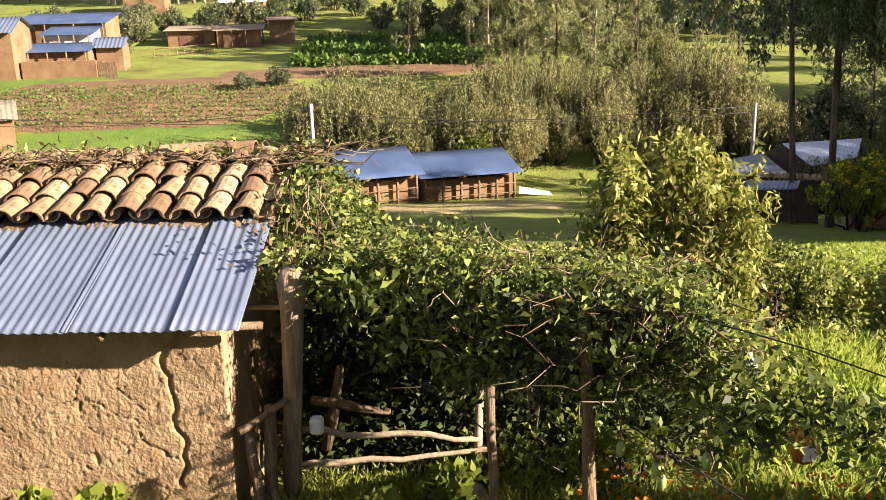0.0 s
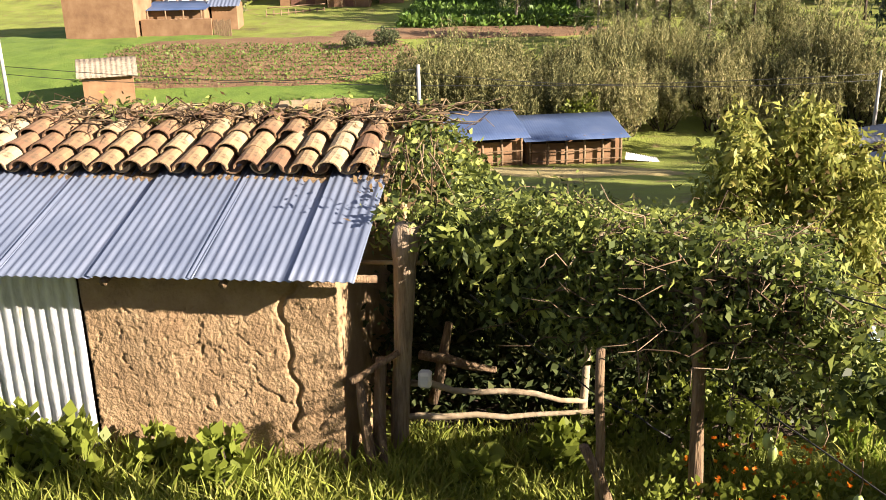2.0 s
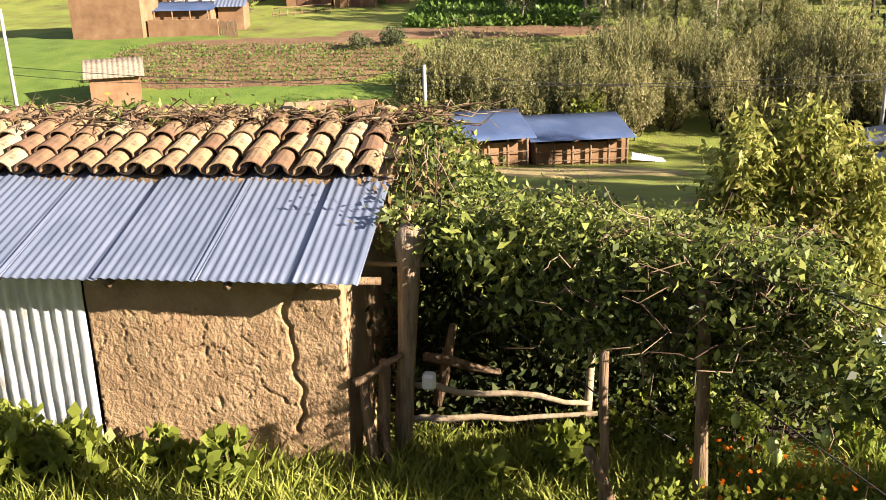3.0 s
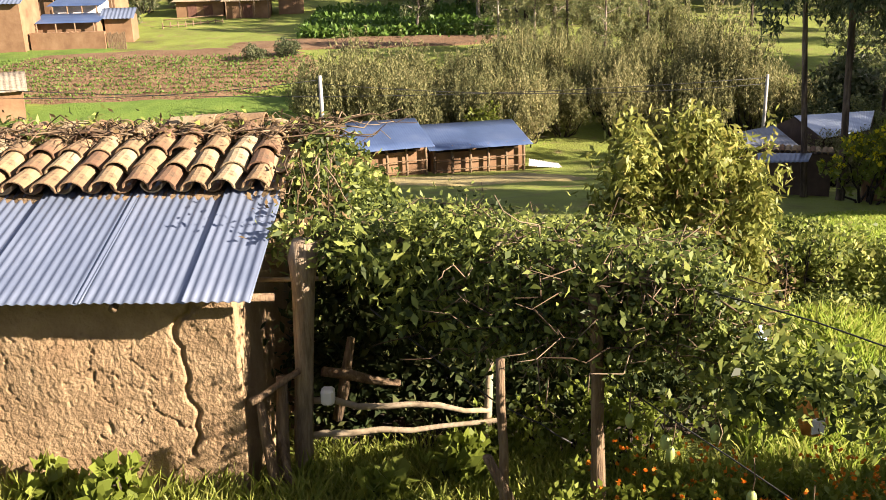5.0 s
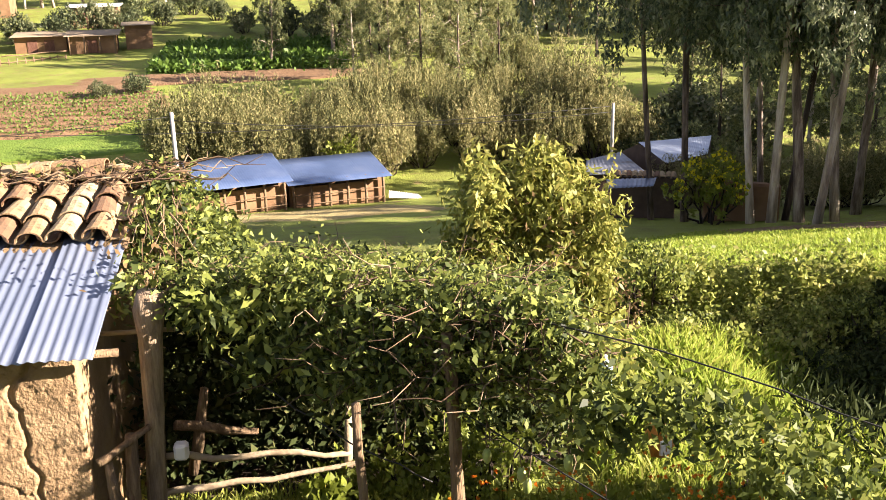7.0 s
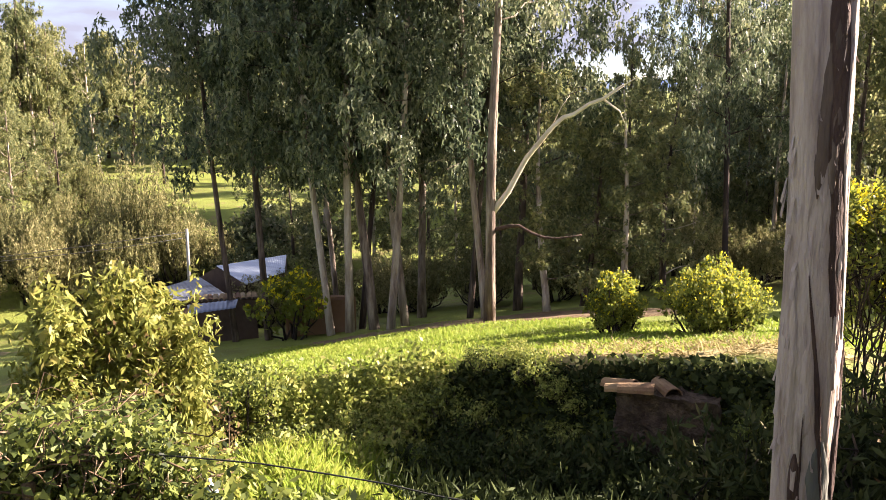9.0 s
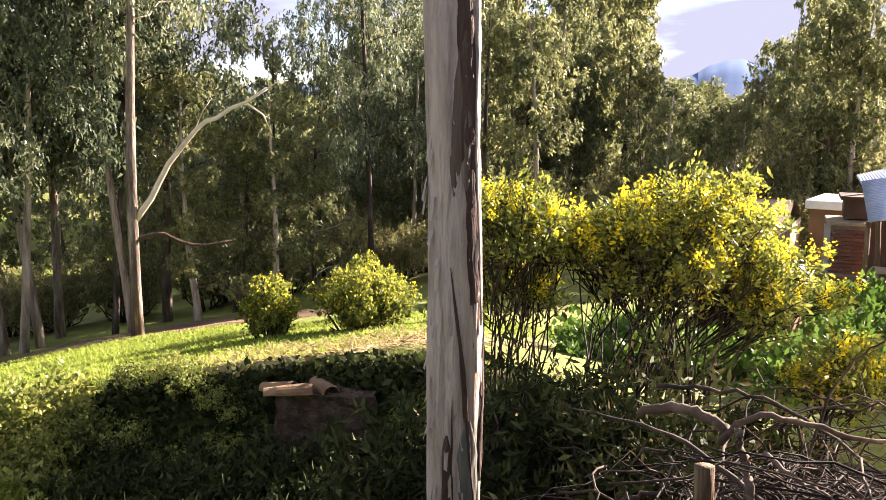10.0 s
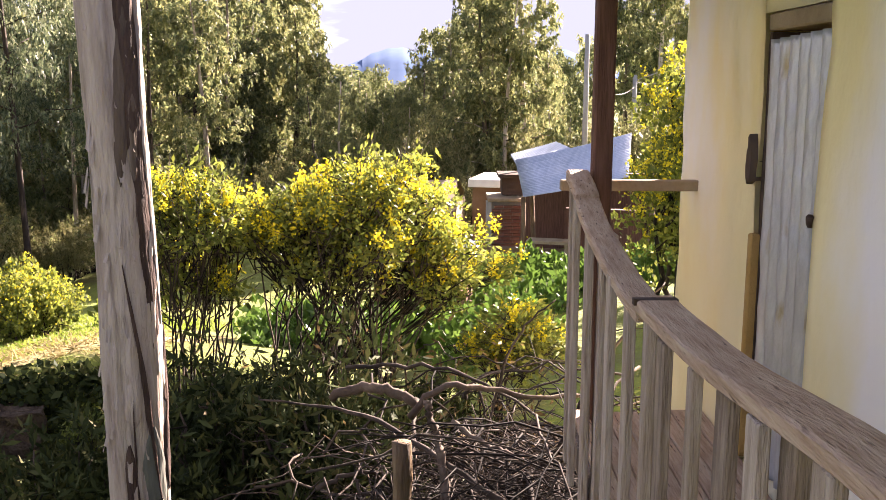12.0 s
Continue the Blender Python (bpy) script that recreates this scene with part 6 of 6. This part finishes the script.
# balcony floor
for i in range(8):
    y0 = -1.29 + .082 * i
    house_part("floor_board", box(-.6, y0, FL - .035, 4.4 + rng.uniform(-.04, .04), y0 + .076, FL, .004), "rail")
house_part("edge_joist", box(-.6, -.655, FL - .17, 4.35, -.615, FL - .04, .005), "wood")
for bx in np.arange(-.4, 4.5, .95):
    house_part("joist", box(bx, -1.3, FL - .12, bx + .07, -.66, FL - .037), "wood")
# top rail: warped boards, the far one rising to its post
RX = [.2, .8, 1.31, 2.0, 2.7, 3.16, 3.73, 4.0, 4.22]
RH = [-.50, -.52, -.55, -.63, -.655, -.626, -.55, -.47, -.40]


def rail_h(x):
    return EYE + float(np.interp(x, RX, RH))


def warped(x0, x1, y, w, th, dz=0.0, n=18):
    V, Fc = [], []
    for i in range(n + 1):
        x = x0 + (x1 - x0) * i / n
        z = sum(rail_h(x + o) for o in (-.15, -.07, 0, .07, .15)) / 5 + dz
        ww = w * (1 + .05 * noise.noise((x * 5, 0, 0)))
        e = .004 * noise.noise((x * 9, 3, 0))
        for dy, zz in ((-ww / 2, 0), (-ww / 2 + .008, .006), (ww / 2 - .008, .006), (ww / 2, 0), (ww / 2, -th), (-ww / 2, -th)):
            V.append((x, y + dy + e, z + zz + e))
    for i in range(n):
        for k in range(6):
            a, b = i * 6 + k, i * 6 + (k + 1) % 6
            Fc.append((a, a + 6, b + 6, b))
    Fc += [tuple(range(6)), tuple(range(n * 6, n * 6 + 6))[::-1]]
    return V, Fc


house_part("top_rail", warped(.15, 2.72, -.63, .125, .03, .018), "rail", "wide weathered top board")
house_part("top_rail", warped(2.66, 4.02, -.62, .105, .03, -.014), "rail", "sagging weathered top board")
house_part("top_rail", warped(3.97, 4.3, -.62, .10, .045, .004, 6), "rail", "split end of the top board")
# raised dark slab paints the shade between the two boards
house_part("joint_gap", box(2.655, -.69, rail_h(2.68) + .012, 2.685, -.56, rail_h(2.68) + .03), "metal_dark", "dark slab drawn as the shaded gap between rail boards")
house_part("roof_post", box(4.28, -.78, FL - .2, 4.37, -.69, 5.04, .01), "dark_wood", "dark square roof post")
house_part("cross_bar", box(4.72, -1.31, EYE - .545, 4.78, -.60, EYE - .49, .006), "pole", "short bar from railing to wall")
bx, i = .3, 0
while bx < 4.25:
    w, dx, tilt = rng.uniform(.045, .085), 0, rng.uniform(-.02, .02)
    top = rail_h(bx) - .02
    V, Fc = box(-w / 2, -.014, 0, w / 2, .014, 1, .003)
    V = [(bx + v[0] + tilt * v[2], -.595 + v[1] + .008 * (i % 3), FL - .19 + v[2] * (top - FL + .19)) for v in V]
    house_part("baluster", (V, Fc), "wood")
    bx += rng.uniform(.2, .31)
    i += 1
for bx in (1.55, 2.72, 3.6):
    house_part("rail_post", box(bx, -.69, FL - .15, bx + .075, -.62, rail_h(bx) - .02, .005), "wood", "square railing post")

# ---- sheds and houses below ----
def shed(name, x, y, z, rot, w, d, lo, hi, label, bays=4):
    root = thing(name, label, "shed", "animal sheds", at=(x, y, z, rot))
    part("roof", mesh("roof", *sheet((-.25, -.5, lo), (w + .25, -.5, lo), (-.25, d + .2, hi), (w + .25, d + .2, hi), .12, .006, 4), "tin_blue", True), root, "blue-grey corrugated roof")
    part("back_wall", mesh("back_wall", *merge([box(0, d - .25, -.8, w, d, hi - .12), box(0, .5, -.8, .22, d - .26, lo), box(w - .22, .5, -.8, w, d - .26, lo)]), "brick_earth"), root)
    part("front_wall", mesh("front_wall", *box(.23, .25, -.8, w - .23, .45, lo * .8), "brick_earth"), root, "low mud front wall")
    for i in range(bays + 1):
        px = .08 + (w - .16) * i / bays
        part("post", mesh("post", *tube([(px, .05, -.8), (px + .02, .05, lo * .5), (px, .05, lo + .08)], .07, 6), "post", True), root)
    for zz in (.35, .8):
        part("rail", mesh("rail", *tube(wavy([(0, -.02, zz), (w, -.02, zz + .03)], 6, .02), .025, 5), "post", True), root)
    return root


shed("animal_shed", -5.1, 41.75, -6.55, 17, 3.9, 3.0, 1.55, 2.25, "long low mud shed with a blue-grey tin roof")
shed("animal_shed", -1.15, 43.35, -6.75, 13, 4.6, 3.0, 1.45, 2.0, "mud shed with rail front and blue-grey tin roof", 5)
single("pale_sheet", mesh("pale_sheet", *sheet((3.5, 44.5, -6.5), (5.2, 45.0, -6.75), (3.6, 45.4, -6.35), (5.1, 45.8, -6.7), .15, .03, 4), "white", True), "pale sheet lying beside the shed", "sheet")


def adobe_house(name, x, y, rot, w, d, h, roof, label, rise=.9, mat_wall="brick_earth", doors=1, dz=0.0, lean=False):
    root = thing(name, label, "house", "village houses", at=(x, y, float(land(x, y)) + dz, rot))
    part("wall", mesh("wall", *merge([box(0, 0, -1.2, w, .3, h), box(0, d - .3, -1.2, w, d, h), box(0, .301, -1.2, .3, d - .301, h), box(w - .3, .301, -1.2, w, d - .301, h)]), mat_wall), root)
    if lean:
        part("roof", mesh("roof", *sheet((-.3, -.45, h + .02), (w + .3, -.45, h + .02), (-.3, d + .3, h + rise), (w + .3, d + .3, h + rise), .14, .012, 3), roof, True), root)
        part("gable", mesh("gable", [(0, 0, h), (0, d, h), (0, d, h + rise * .85), (w, 0, h), (w, d, h), (w, d, h + rise * .85)], [(0, 1, 2), (3, 5, 4), (1, 4, 5, 2), (0, 2, 5, 3), (0, 3, 4, 1)], mat_wall), root)
    else:
        for a, b in ((-.4, d / 2), (d + .4, d / 2)):
            part("roof_slope", mesh("roof_slope", *sheet((-.3, a, h - .1), (w + .3, a, h - .1), (-.3, b, h + rise), (w + .3, b, h + rise), .3, .008 if roof == "shade_net" else .04, 3), roof, True), root)
        part("gable", mesh("gable", [(.02, 0, h), (.02, d, h), (.02, d / 2, h + rise - .12), (w - .02, 0, h), (w - .02, d, h), (w - .02, d / 2, h + rise - .12)], [(0, 1, 2), (3, 5, 4), (0, 2, 5, 3), (1, 4, 5, 2)], mat_wall), root)
    for i in range(doors):
        dx = w * (i + 1) / (doors + 1)
        part("door", mesh("door", *box(dx - .4, -.04, -.2, dx + .4, .02, min(1.7, h - .3)), "dark_wood"), root, "dark wooden door")
    if h > 2.5 and mat_wall == "white":
        # dark panels stand in for the shaded window openings
        for wx in np.arange(.8, w - .5, 1.6):
            part("window", mesh("window", *box(wx - .25, -.04, h - 1.25, wx + .25, .03, h - .55), "metal_dark"), root, "small dark window opening")
    if lean and rise > .3:
        for i in range(4):
            pxx = .1 + (w - .2) * i / 3
            part("veranda_post", mesh("veranda_post", *tube([(pxx, -.4, -.8), (pxx, -.4, h)], .06, 5), "post", True), root)
    return root


adobe_house("hut_far", -27.9, 53.0, 24, 2.9, 2.4, 2.1, "thatch", "tiny mud hut with a thatched roof in the field", .85, doors=0, dz=.05)
adobe_house("village_house", -36.5, 68.0, 4, 5.4, 4, 3.6, "tin", "two-storey mud house with a grey roof", .9, doors=0)
adobe_house("village_house", -31.3, 71.3, 4, 4.4, 2.2, 1.7, "tin_blue", "low mud annex with a blue-grey tin roof", .5, lean=True, doors=0)
adobe_house("village_house", -31.3, 74.6, 3, 3.6, 2.5, 2.6, "tin_blue", "whitewashed house with a blue tin roof beside mud houses", .5, "white", lean=True)
adobe_house("village_house", -26.8, 73.0, 6, 2.0, 2.2, 1.9, "tin", "small square mud outbuilding with tin roof", .6, doors=0)
adobe_house("village_house", -36.0, 80.5, 0, 7.5, 3.5, 2.9, "tin_blue", "open house with a long blue tin roof", .7, lean=True, doors=2)
adobe_house("village_house", -34.8, 104.6, 5, 4.4, 3.5, 3.0, "tile", "red mud house among the trees", .5, doors=0)
adobe_house("village_house", -20.2, 84.6, 6, 3.9, 2.4, 1.5, "shade_net", "low mud animal pen with a flat roof", .35, lean=True)
adobe_house("village_house", -24.8, 85.5, 4, 4.2, 2.4, 1.4, "shade_net", "low mud pen with plank doors", .3, lean=True, doors=2)
adobe_house("village_house", -15.7, 86.0, 8, 2.2, 2.2, 2.1, "shade_net", "small roofless mud store", .2, lean=True, doors=0)
adobe_house("village_house", -22.5, 96.5, 4, 4.4, 2.2, 1.9, "white", "open-sided lorry-like pale shelter", .25, lean=True, doors=2)
yard_wall = thing("yard_wall", "long low mud wall before the village houses", "wall", at=(-31.0, 69.3, -2.95, 3))
V, Fc = [], []
for i in range(41):
    for dy, z in ((-.2, -.8), (-.18, 1.08), (.18, 1.08), (.2, -.8)):
        V.append((5.4 * i / 40, dy, z + (.06 * noise.noise((i * .7, 2, 1)) + .04 * noise.noise((i * 2.3, 5, 1)) if z > 0 else 0)))
for i in range(40):
    for k in range(4):
        Fc.append((4 * i + k, 4 * i + (k + 1) % 4, 4 * i + 4 + (k + 1) % 4, 4 * i + 4 + k))
Fc += [(0, 1, 2, 3), (163, 162, 161, 160)]
part("wall", mesh("wall", V, Fc, "brick_earth"), yard_wall)
gate = thing("plank_gate", "dark plank gate at the end of the mud wall", "gate", at=(-25.5, 69.6, -3.0, 3))
for i in range(8):
    part("plank", mesh("plank", *box(.17 * i, -.03, -.5, .17 * i + .14, .03, 1.0 + .08 * math.sin(i * 2.1)), "post"), gate)
for x0, x1, y in ((-24.5, -20.1, 80.0), (-24.5, -20.1, 80.4)):
    single("pen_rail", mesh("pen_rail", *tube(wavy([(x0, y, -2.5 + (y - 80) * 1.2), (x1, y + 2.8, -2.4 + (y - 80) * 1.2)], 8, .04), .05, 5), "post", True), "rough wooden rail of the animal pen", "rail", "pen fence")
for i in range(9):
    single("pen_fence", mesh("pen_fence", *tube([(-24.5 + i * .55, 80.0 + .35 * i, -3.6), (-24.5 + i * .55, 80.0 + .35 * i, -2.2)], .06, 5), "post", True), "dark wooden pen post", "post", "pen fence")


def valley_house(name, ridge, eave, foot, roof, label, down=2.6):
    """A house with one roof slope in view: ridge and eave ends, gable foot at the back."""
    (r0, r1), (e0, e1), f0 = ((np.array(q) for q in ridge), (np.array(q) for q in eave), np.array(foot))
    root = thing(name, label, "house", "valley houses")
    f1, dn = f0 + (r1 - r0), np.array([0, 0, -down])
    part("roof", mesh("roof", *sheet(r0 + [0, 0, .06], r1 + [0, 0, .06], e0 + [0, 0, .04], e1 + [0, 0, .04], .14, .012, 3), roof, True), root, "corrugated sheet roof")
    inn = [r0, r1, e0 + (r0 - e0) * .06, e1 + (r1 - e1) * .06, f0, f1]
    V = inn + [q + dn for q in inn]
    part("wall", mesh("wall", V, [(0, 2, 3, 1), (4, 0, 1, 5), (2, 8, 9, 3), (4, 5, 11, 10), (0, 4, 10, 6), (0, 6, 8, 2), (1, 7, 11, 5), (1, 3, 9, 7)], "earth_dark"), root, "dark mud walls")
    return root


valley_house("valley_house", ((12.58, 34.63, -2.45), (16.21, 36.08, -2.59)), ((13.03, 32.75, -2.91), (15.35, 34.39, -2.97)), (12.32, 36.21, -3.12), "tin_pale", "dark mud house with a pale tin roof")
valley_house("valley_house", ((10.18, 33.53, -2.81), (11.70, 34.10, -2.69)), ((9.39, 31.16, -2.84), (11.62, 30.94, -2.82)), (10.91, 35.40, -3.36), "tin_grey", "low mud house with a weathered grey roof")
tw_ = thing("tile_capped_wall", "mud garden wall capped with clay tiles", "wall", at=(9.85, 29.65, -4.1, -20.1))
# tree shade on this wall is painted in with the dark mud
part("wall", mesh("wall", *box(0, -.14, -.6, 2.15, .14, 1.58, .03), "earth_dark"), tw_)
for i in range(12):
    o = part("cap_tile", cover, tw_)
    o.matrix_local = pose(.09 + .18 * i, -.27, 1.6, 12, 0, 4 * math.sin(i * 2.3))
single("tin_awning", mesh("tin_awning", *sheet((9.42, 28.74, -2.41), (11.00, 28.40, -2.37), (9.22, 27.97, -2.54), (10.63, 27.68, -2.47), .15, .02, 4), "tin", True), "pale tin awning in front of the wall", "awning")
mw = thing("mud_wall", "low reddish mud wall under the eucalyptus trees", "wall", at=(12.3, 27.6, -3.6, -32))
part("wall", mesh("wall", *box(0, -.2, -.6, 2.3, .2, 1.3, .08), "brick_earth"), mw)

VB = "dark green bush among the village houses"
vb = settle(shrub("village_bush", 1.5, 2.2, 3600, .2, "hedge", VB, "bush", "village bushes", seed=400, stems=14, gap=.4), -25.5, 90)
for x, y, q in ((-22, 91, 1.1), (-19, 92.5, 1.2), (-28.5, 88, 1.0), (-16.5, 93, .9), (-14, 97, 1.0), (-9, 99, .9), (-27, 79, .6), (-12, 104, 1.1), (-18, 103, 1), (-6, 92, .9), (-2, 90, 1.1), (1, 88, 1.0)):
    copy_thing(vb, at(x, y, 70 * x)).scale = (q, q, q)
for x, y, q in ((20.5, 50.5, 1.5), (22.3, 51.5, 1.7), (24, 50, 1.5), (18.6, 49.0, 1.0), (-13.6, 63.8, .5), (-11.5, 64.6, .6), (-29.5, 81.5, .8), (-32, 86, 1.2), (-37, 90, 1.3), (-30, 94, 1.2), (-21, 88.5, .8)):
    copy_thing(vb, at(x, y, 50 * x)).scale = (q, q, q * .85)

# brick huts and tin-roofed shed beyond the shrubs
bh = thing("brick_hut", "small red brick hut with a flat pale roof slab", "hut", at=(24.9, 4.1, -.2, -75.3))
BW, BD, BH = 1.12, 1.2, 1.32
part("mortar", mesh("mortar", *box(-BW, .02, -.6, -.02, BD, BH), "mortar"), bh)
part("roof_slab", mesh("roof_slab", *box(-BW - .1, -.12, BH, .1, BD + .1, BH + .09, .01), "pole"), bh, "pale roof slab")
part("corner_pillar", mesh("corner_pillar", *box(-BW - .14, -.06, -.6, -BW, .2, BH), "concrete"), bh)
part("upper_box", mesh("upper_box", *merge([box(-BW + .3, .35, BH + .13, -.1, BD, BH + .6), box(-BW + .2, .2, BH + .61, 0, BD + .1, BH + .7)]), "earth_dark"), bh)
shed2 = thing("tin_shed", "open wooden shed with a large corrugated tin roof", "shed")
A_, B_, C_, D_ = np.array((21.61, 3.80, 1.64)), np.array((20.69, 1.34, 2.27)), np.array((23.69, 1.48, 3.04)), np.array((24.33, 4.50, 2.26))
for i in range(5):
    u0, u1 = i / 5, (i + 1) / 5 + .01
    part("tin_sheet", mesh("tin_sheet", *sheet(A_ + (D_ - A_) * u0, A_ + (D_ - A_) * u1 + [0, 0, .01], B_ + (C_ - B_) * u0, B_ + (C_ - B_) * u1 + [0, 0, .01], .1, .025, 6, .03), "tin_pale", True), shed2)
part("tin_sheet", mesh("tin_sheet", *sheet((24.90, 4.73, 2.37), (26.87, 3.77, 2.61), (24.14, 4.42, 2.15), (25.44, 3.16, 2.53), .1, .025, 4), "tin_pale", True), shed2)
for p, q in (((21.95, 3.85, -.6), (21.95, 3.85, 1.6)), ((21.2, 2.5, -.6), (21.2, 2.5, 1.72)), ((22.3, 3.6, -.6), (22.2, 3.7, 1.7)), ((24.9, 4.2, -.6), (24.9, 4.2, 2.2)), ((20.2, .8, -.6), (20.2, .8, 1.9))):
    part("post", mesh("post", *tube([p, q], .06, 6), "post", True), shed2)
# dark walls paint the shaded inside under the roof
part("back_wall", mesh("back_wall", *merge([box(24.2, -.6, -.9, 24.4, 4.2, 2.0), box(22.4, 1.0, -.9, 22.6, 2.9, 1.3)]), "dark_wood"), shed2)
part("bench", mesh("bench", *merge([box(21.5, 2.6, .55, 22.0, 3.7, .62), box(21.55, 2.7, -.5, 21.65, 2.8, .55), box(21.55, 3.5, -.5, 21.65, 3.6, .55)]), "pole"), shed2)
single("garden_wall", mesh("garden_wall", *box(22.6, 1.5, -.6, 22.9, 7.2, .22, .03), "soil"), "dark low mud garden wall", "wall")
ph = thing("pale_hut", "little mud hut with a flat pale roof", "hut")
part("wall", mesh("wall", *box(27.2, 5.2, -.9, 29, 6.3, 1.2), "brick_earth"), ph)
part("roof", mesh("roof", *box(27.0, 5.1, 1.21, 29.2, 6.4, 1.45, .02), "white"), ph, "pale flat roof")
tarp = [(26, 8.2, .75), (26.3, 6.7, .8), (28, 8.6, 1.25), (28.2, 7.0, 1.3), (30, 8.7, .7), (30, 7.2, .7)]
single("tarpaulin_roof", mesh("tarpaulin_roof", tarp + [(a, b, c - .1) for a, b, c in tarp] + [(a, b, -.6) for a, b, c in tarp], [(0, 1, 3, 2), (2, 3, 5, 4), (6, 8, 9, 7), (8, 10, 11, 9), (0, 6, 7, 1), (6, 12, 13, 7), (7, 13, 17, 11), (6, 10, 16, 12)], "shade_net"), "brown tarpaulin roof among the shrubs", "roof")
single("white_sheet_roof", mesh("white_sheet_roof", *sheet((14.6, 3.4, 1.35), (14.3, 5.4, 1.35), (16.2, 3.6, 1.5), (15.9, 5.6, 1.5), .15, .03, 4), "tin", True), "tin sheet roof glimpsed behind the flowering shrub", "roof")
single("sheet_store", mesh("sheet_store", *box(14.9, 3.7, -.3, 15.9, 5.2, 1.3), "brick_earth"), "small mud store under the tin sheet", "store")


def utility_pole(x, y, z0, z1, label, r=.11, arm=0.0, lamp=False):
    root = thing("utility_pole", label, "pole", "utility poles", at=(x, y, z0, 0))
    part("shaft", mesh("shaft", *tube([(0, 0, -.5), (0, 0, (z1 - z0) * .5), (0, 0, z1 - z0)], [r, r * .85, r * .7], 8), "concrete", True), root)
    if arm:
        part("arm", mesh("arm", *tube([(0, 0, z1 - z0 - .25), (0, -arm * .5, z1 - z0 + .1), (0, -arm, z1 - z0 + .25)], .03, 6), "concrete", True), root)
    if lamp:
        part("lamp_head", mesh("lamp_head", *tube([(0, -arm, z1 - z0 + .25), (0, -arm - .15, z1 - z0 + .27), (0, -arm - .45, z1 - z0 + .26), (0, -arm - .55, z1 - z0 + .24)], [.04, .1, .12, .03], 8), "concrete", True), root)
    return root


PL = "pale concrete utility pole"
utility_pole(-6.72, 46.5, -7.2, -2.2, PL, .13)
utility_pole(15.75, 47.5, -7.0, -2.75, PL, .11)
utility_pole(-28.95, 46.8, -6.5, .8, PL, .12)
utility_pole(29.9, 3.3, .2, 5.75, PL, .1)
utility_pole(42, 2.5, -.5, 4.6, "street lamp on a slender concrete pole", .13, 1.9, True)
utility_pole(46, .6, -.5, 5.6, PL, .12)
for a, b, sag in (((15.75, 47.5, -2.9), (-28.9, 46.8, -2.2), .8), ((15.75, 47.5, -3.2), (-6.7, 46.5, -2.6), .5), ((29.9, 3.3, 4.6), (42, 2.5, 4.1), .5), ((42, 2.5, 4.3), (46, .6, 4.6), .2), ((42, 2.5, 3.9), (46, .6, 4.0), .2), ((-28.95, 46.8, -2.6), (-6.7, 46.5, -2.4), .6)):
    a, b = np.array(a), np.array(b)
    pts = [a + (b - a) * t - np.array([0, 0, sag * 4 * t * (1 - t)]) for t in np.linspace(0, 1, 13)]
    single("power_line", mesh("power_line", *tube(pts, .016, 4), "wire" if a[0] < 20 else "concrete", True), "thin sagging power line between poles", "cable", "power lines")

# ---- pieces: roof tiles and bricks ----
cols_x = np.arange(-7.5, -1.6, .262)
slope = math.degrees(math.atan2(.35, 1.3))
for x in cols_x:
    for r in range(4):
        o = part("roof_tile", cover, hut)
        y = 7.70 + .34 * r
        o.matrix_local = pose(x + rng.normal() * .012, y + rng.normal() * .015, 2.27 + (y - 7.7) * .205 + rng.normal() * .006, slope - 7 + rng.normal() * 1.2, rng.normal() * 2.5, rng.normal() * 2.2)
    for r in range(4):
        o = part("channel_tile", channel, hut)
        y = 7.78 + .34 * r
        o.matrix_local = pose(x + .131, y, 2.29 + (y - 7.7) * .205, slope - 7, 0, rng.normal() * 1.5)
for i in range(3):
    o = part("ridge_tile", cover, hut)
    o.matrix_local = pose(-2.35 + .24 * i, 9.05 + .02 * rng.normal(), 2.58, 0, rng.uniform(-8, 8), 92 + rng.normal() * 5)
bk = mesh("brick", *box(-.118, -.02, -.038, .118, .03, .038), "brick")
for j in range(18):
    for i in range(4):
        o = part("brick", bk, bh)
        o.matrix_local = pose(-BW + .14 + .25 * i + (.06 if j % 2 else 0), 0, -.45 + .095 * j, 0, 0, 0)
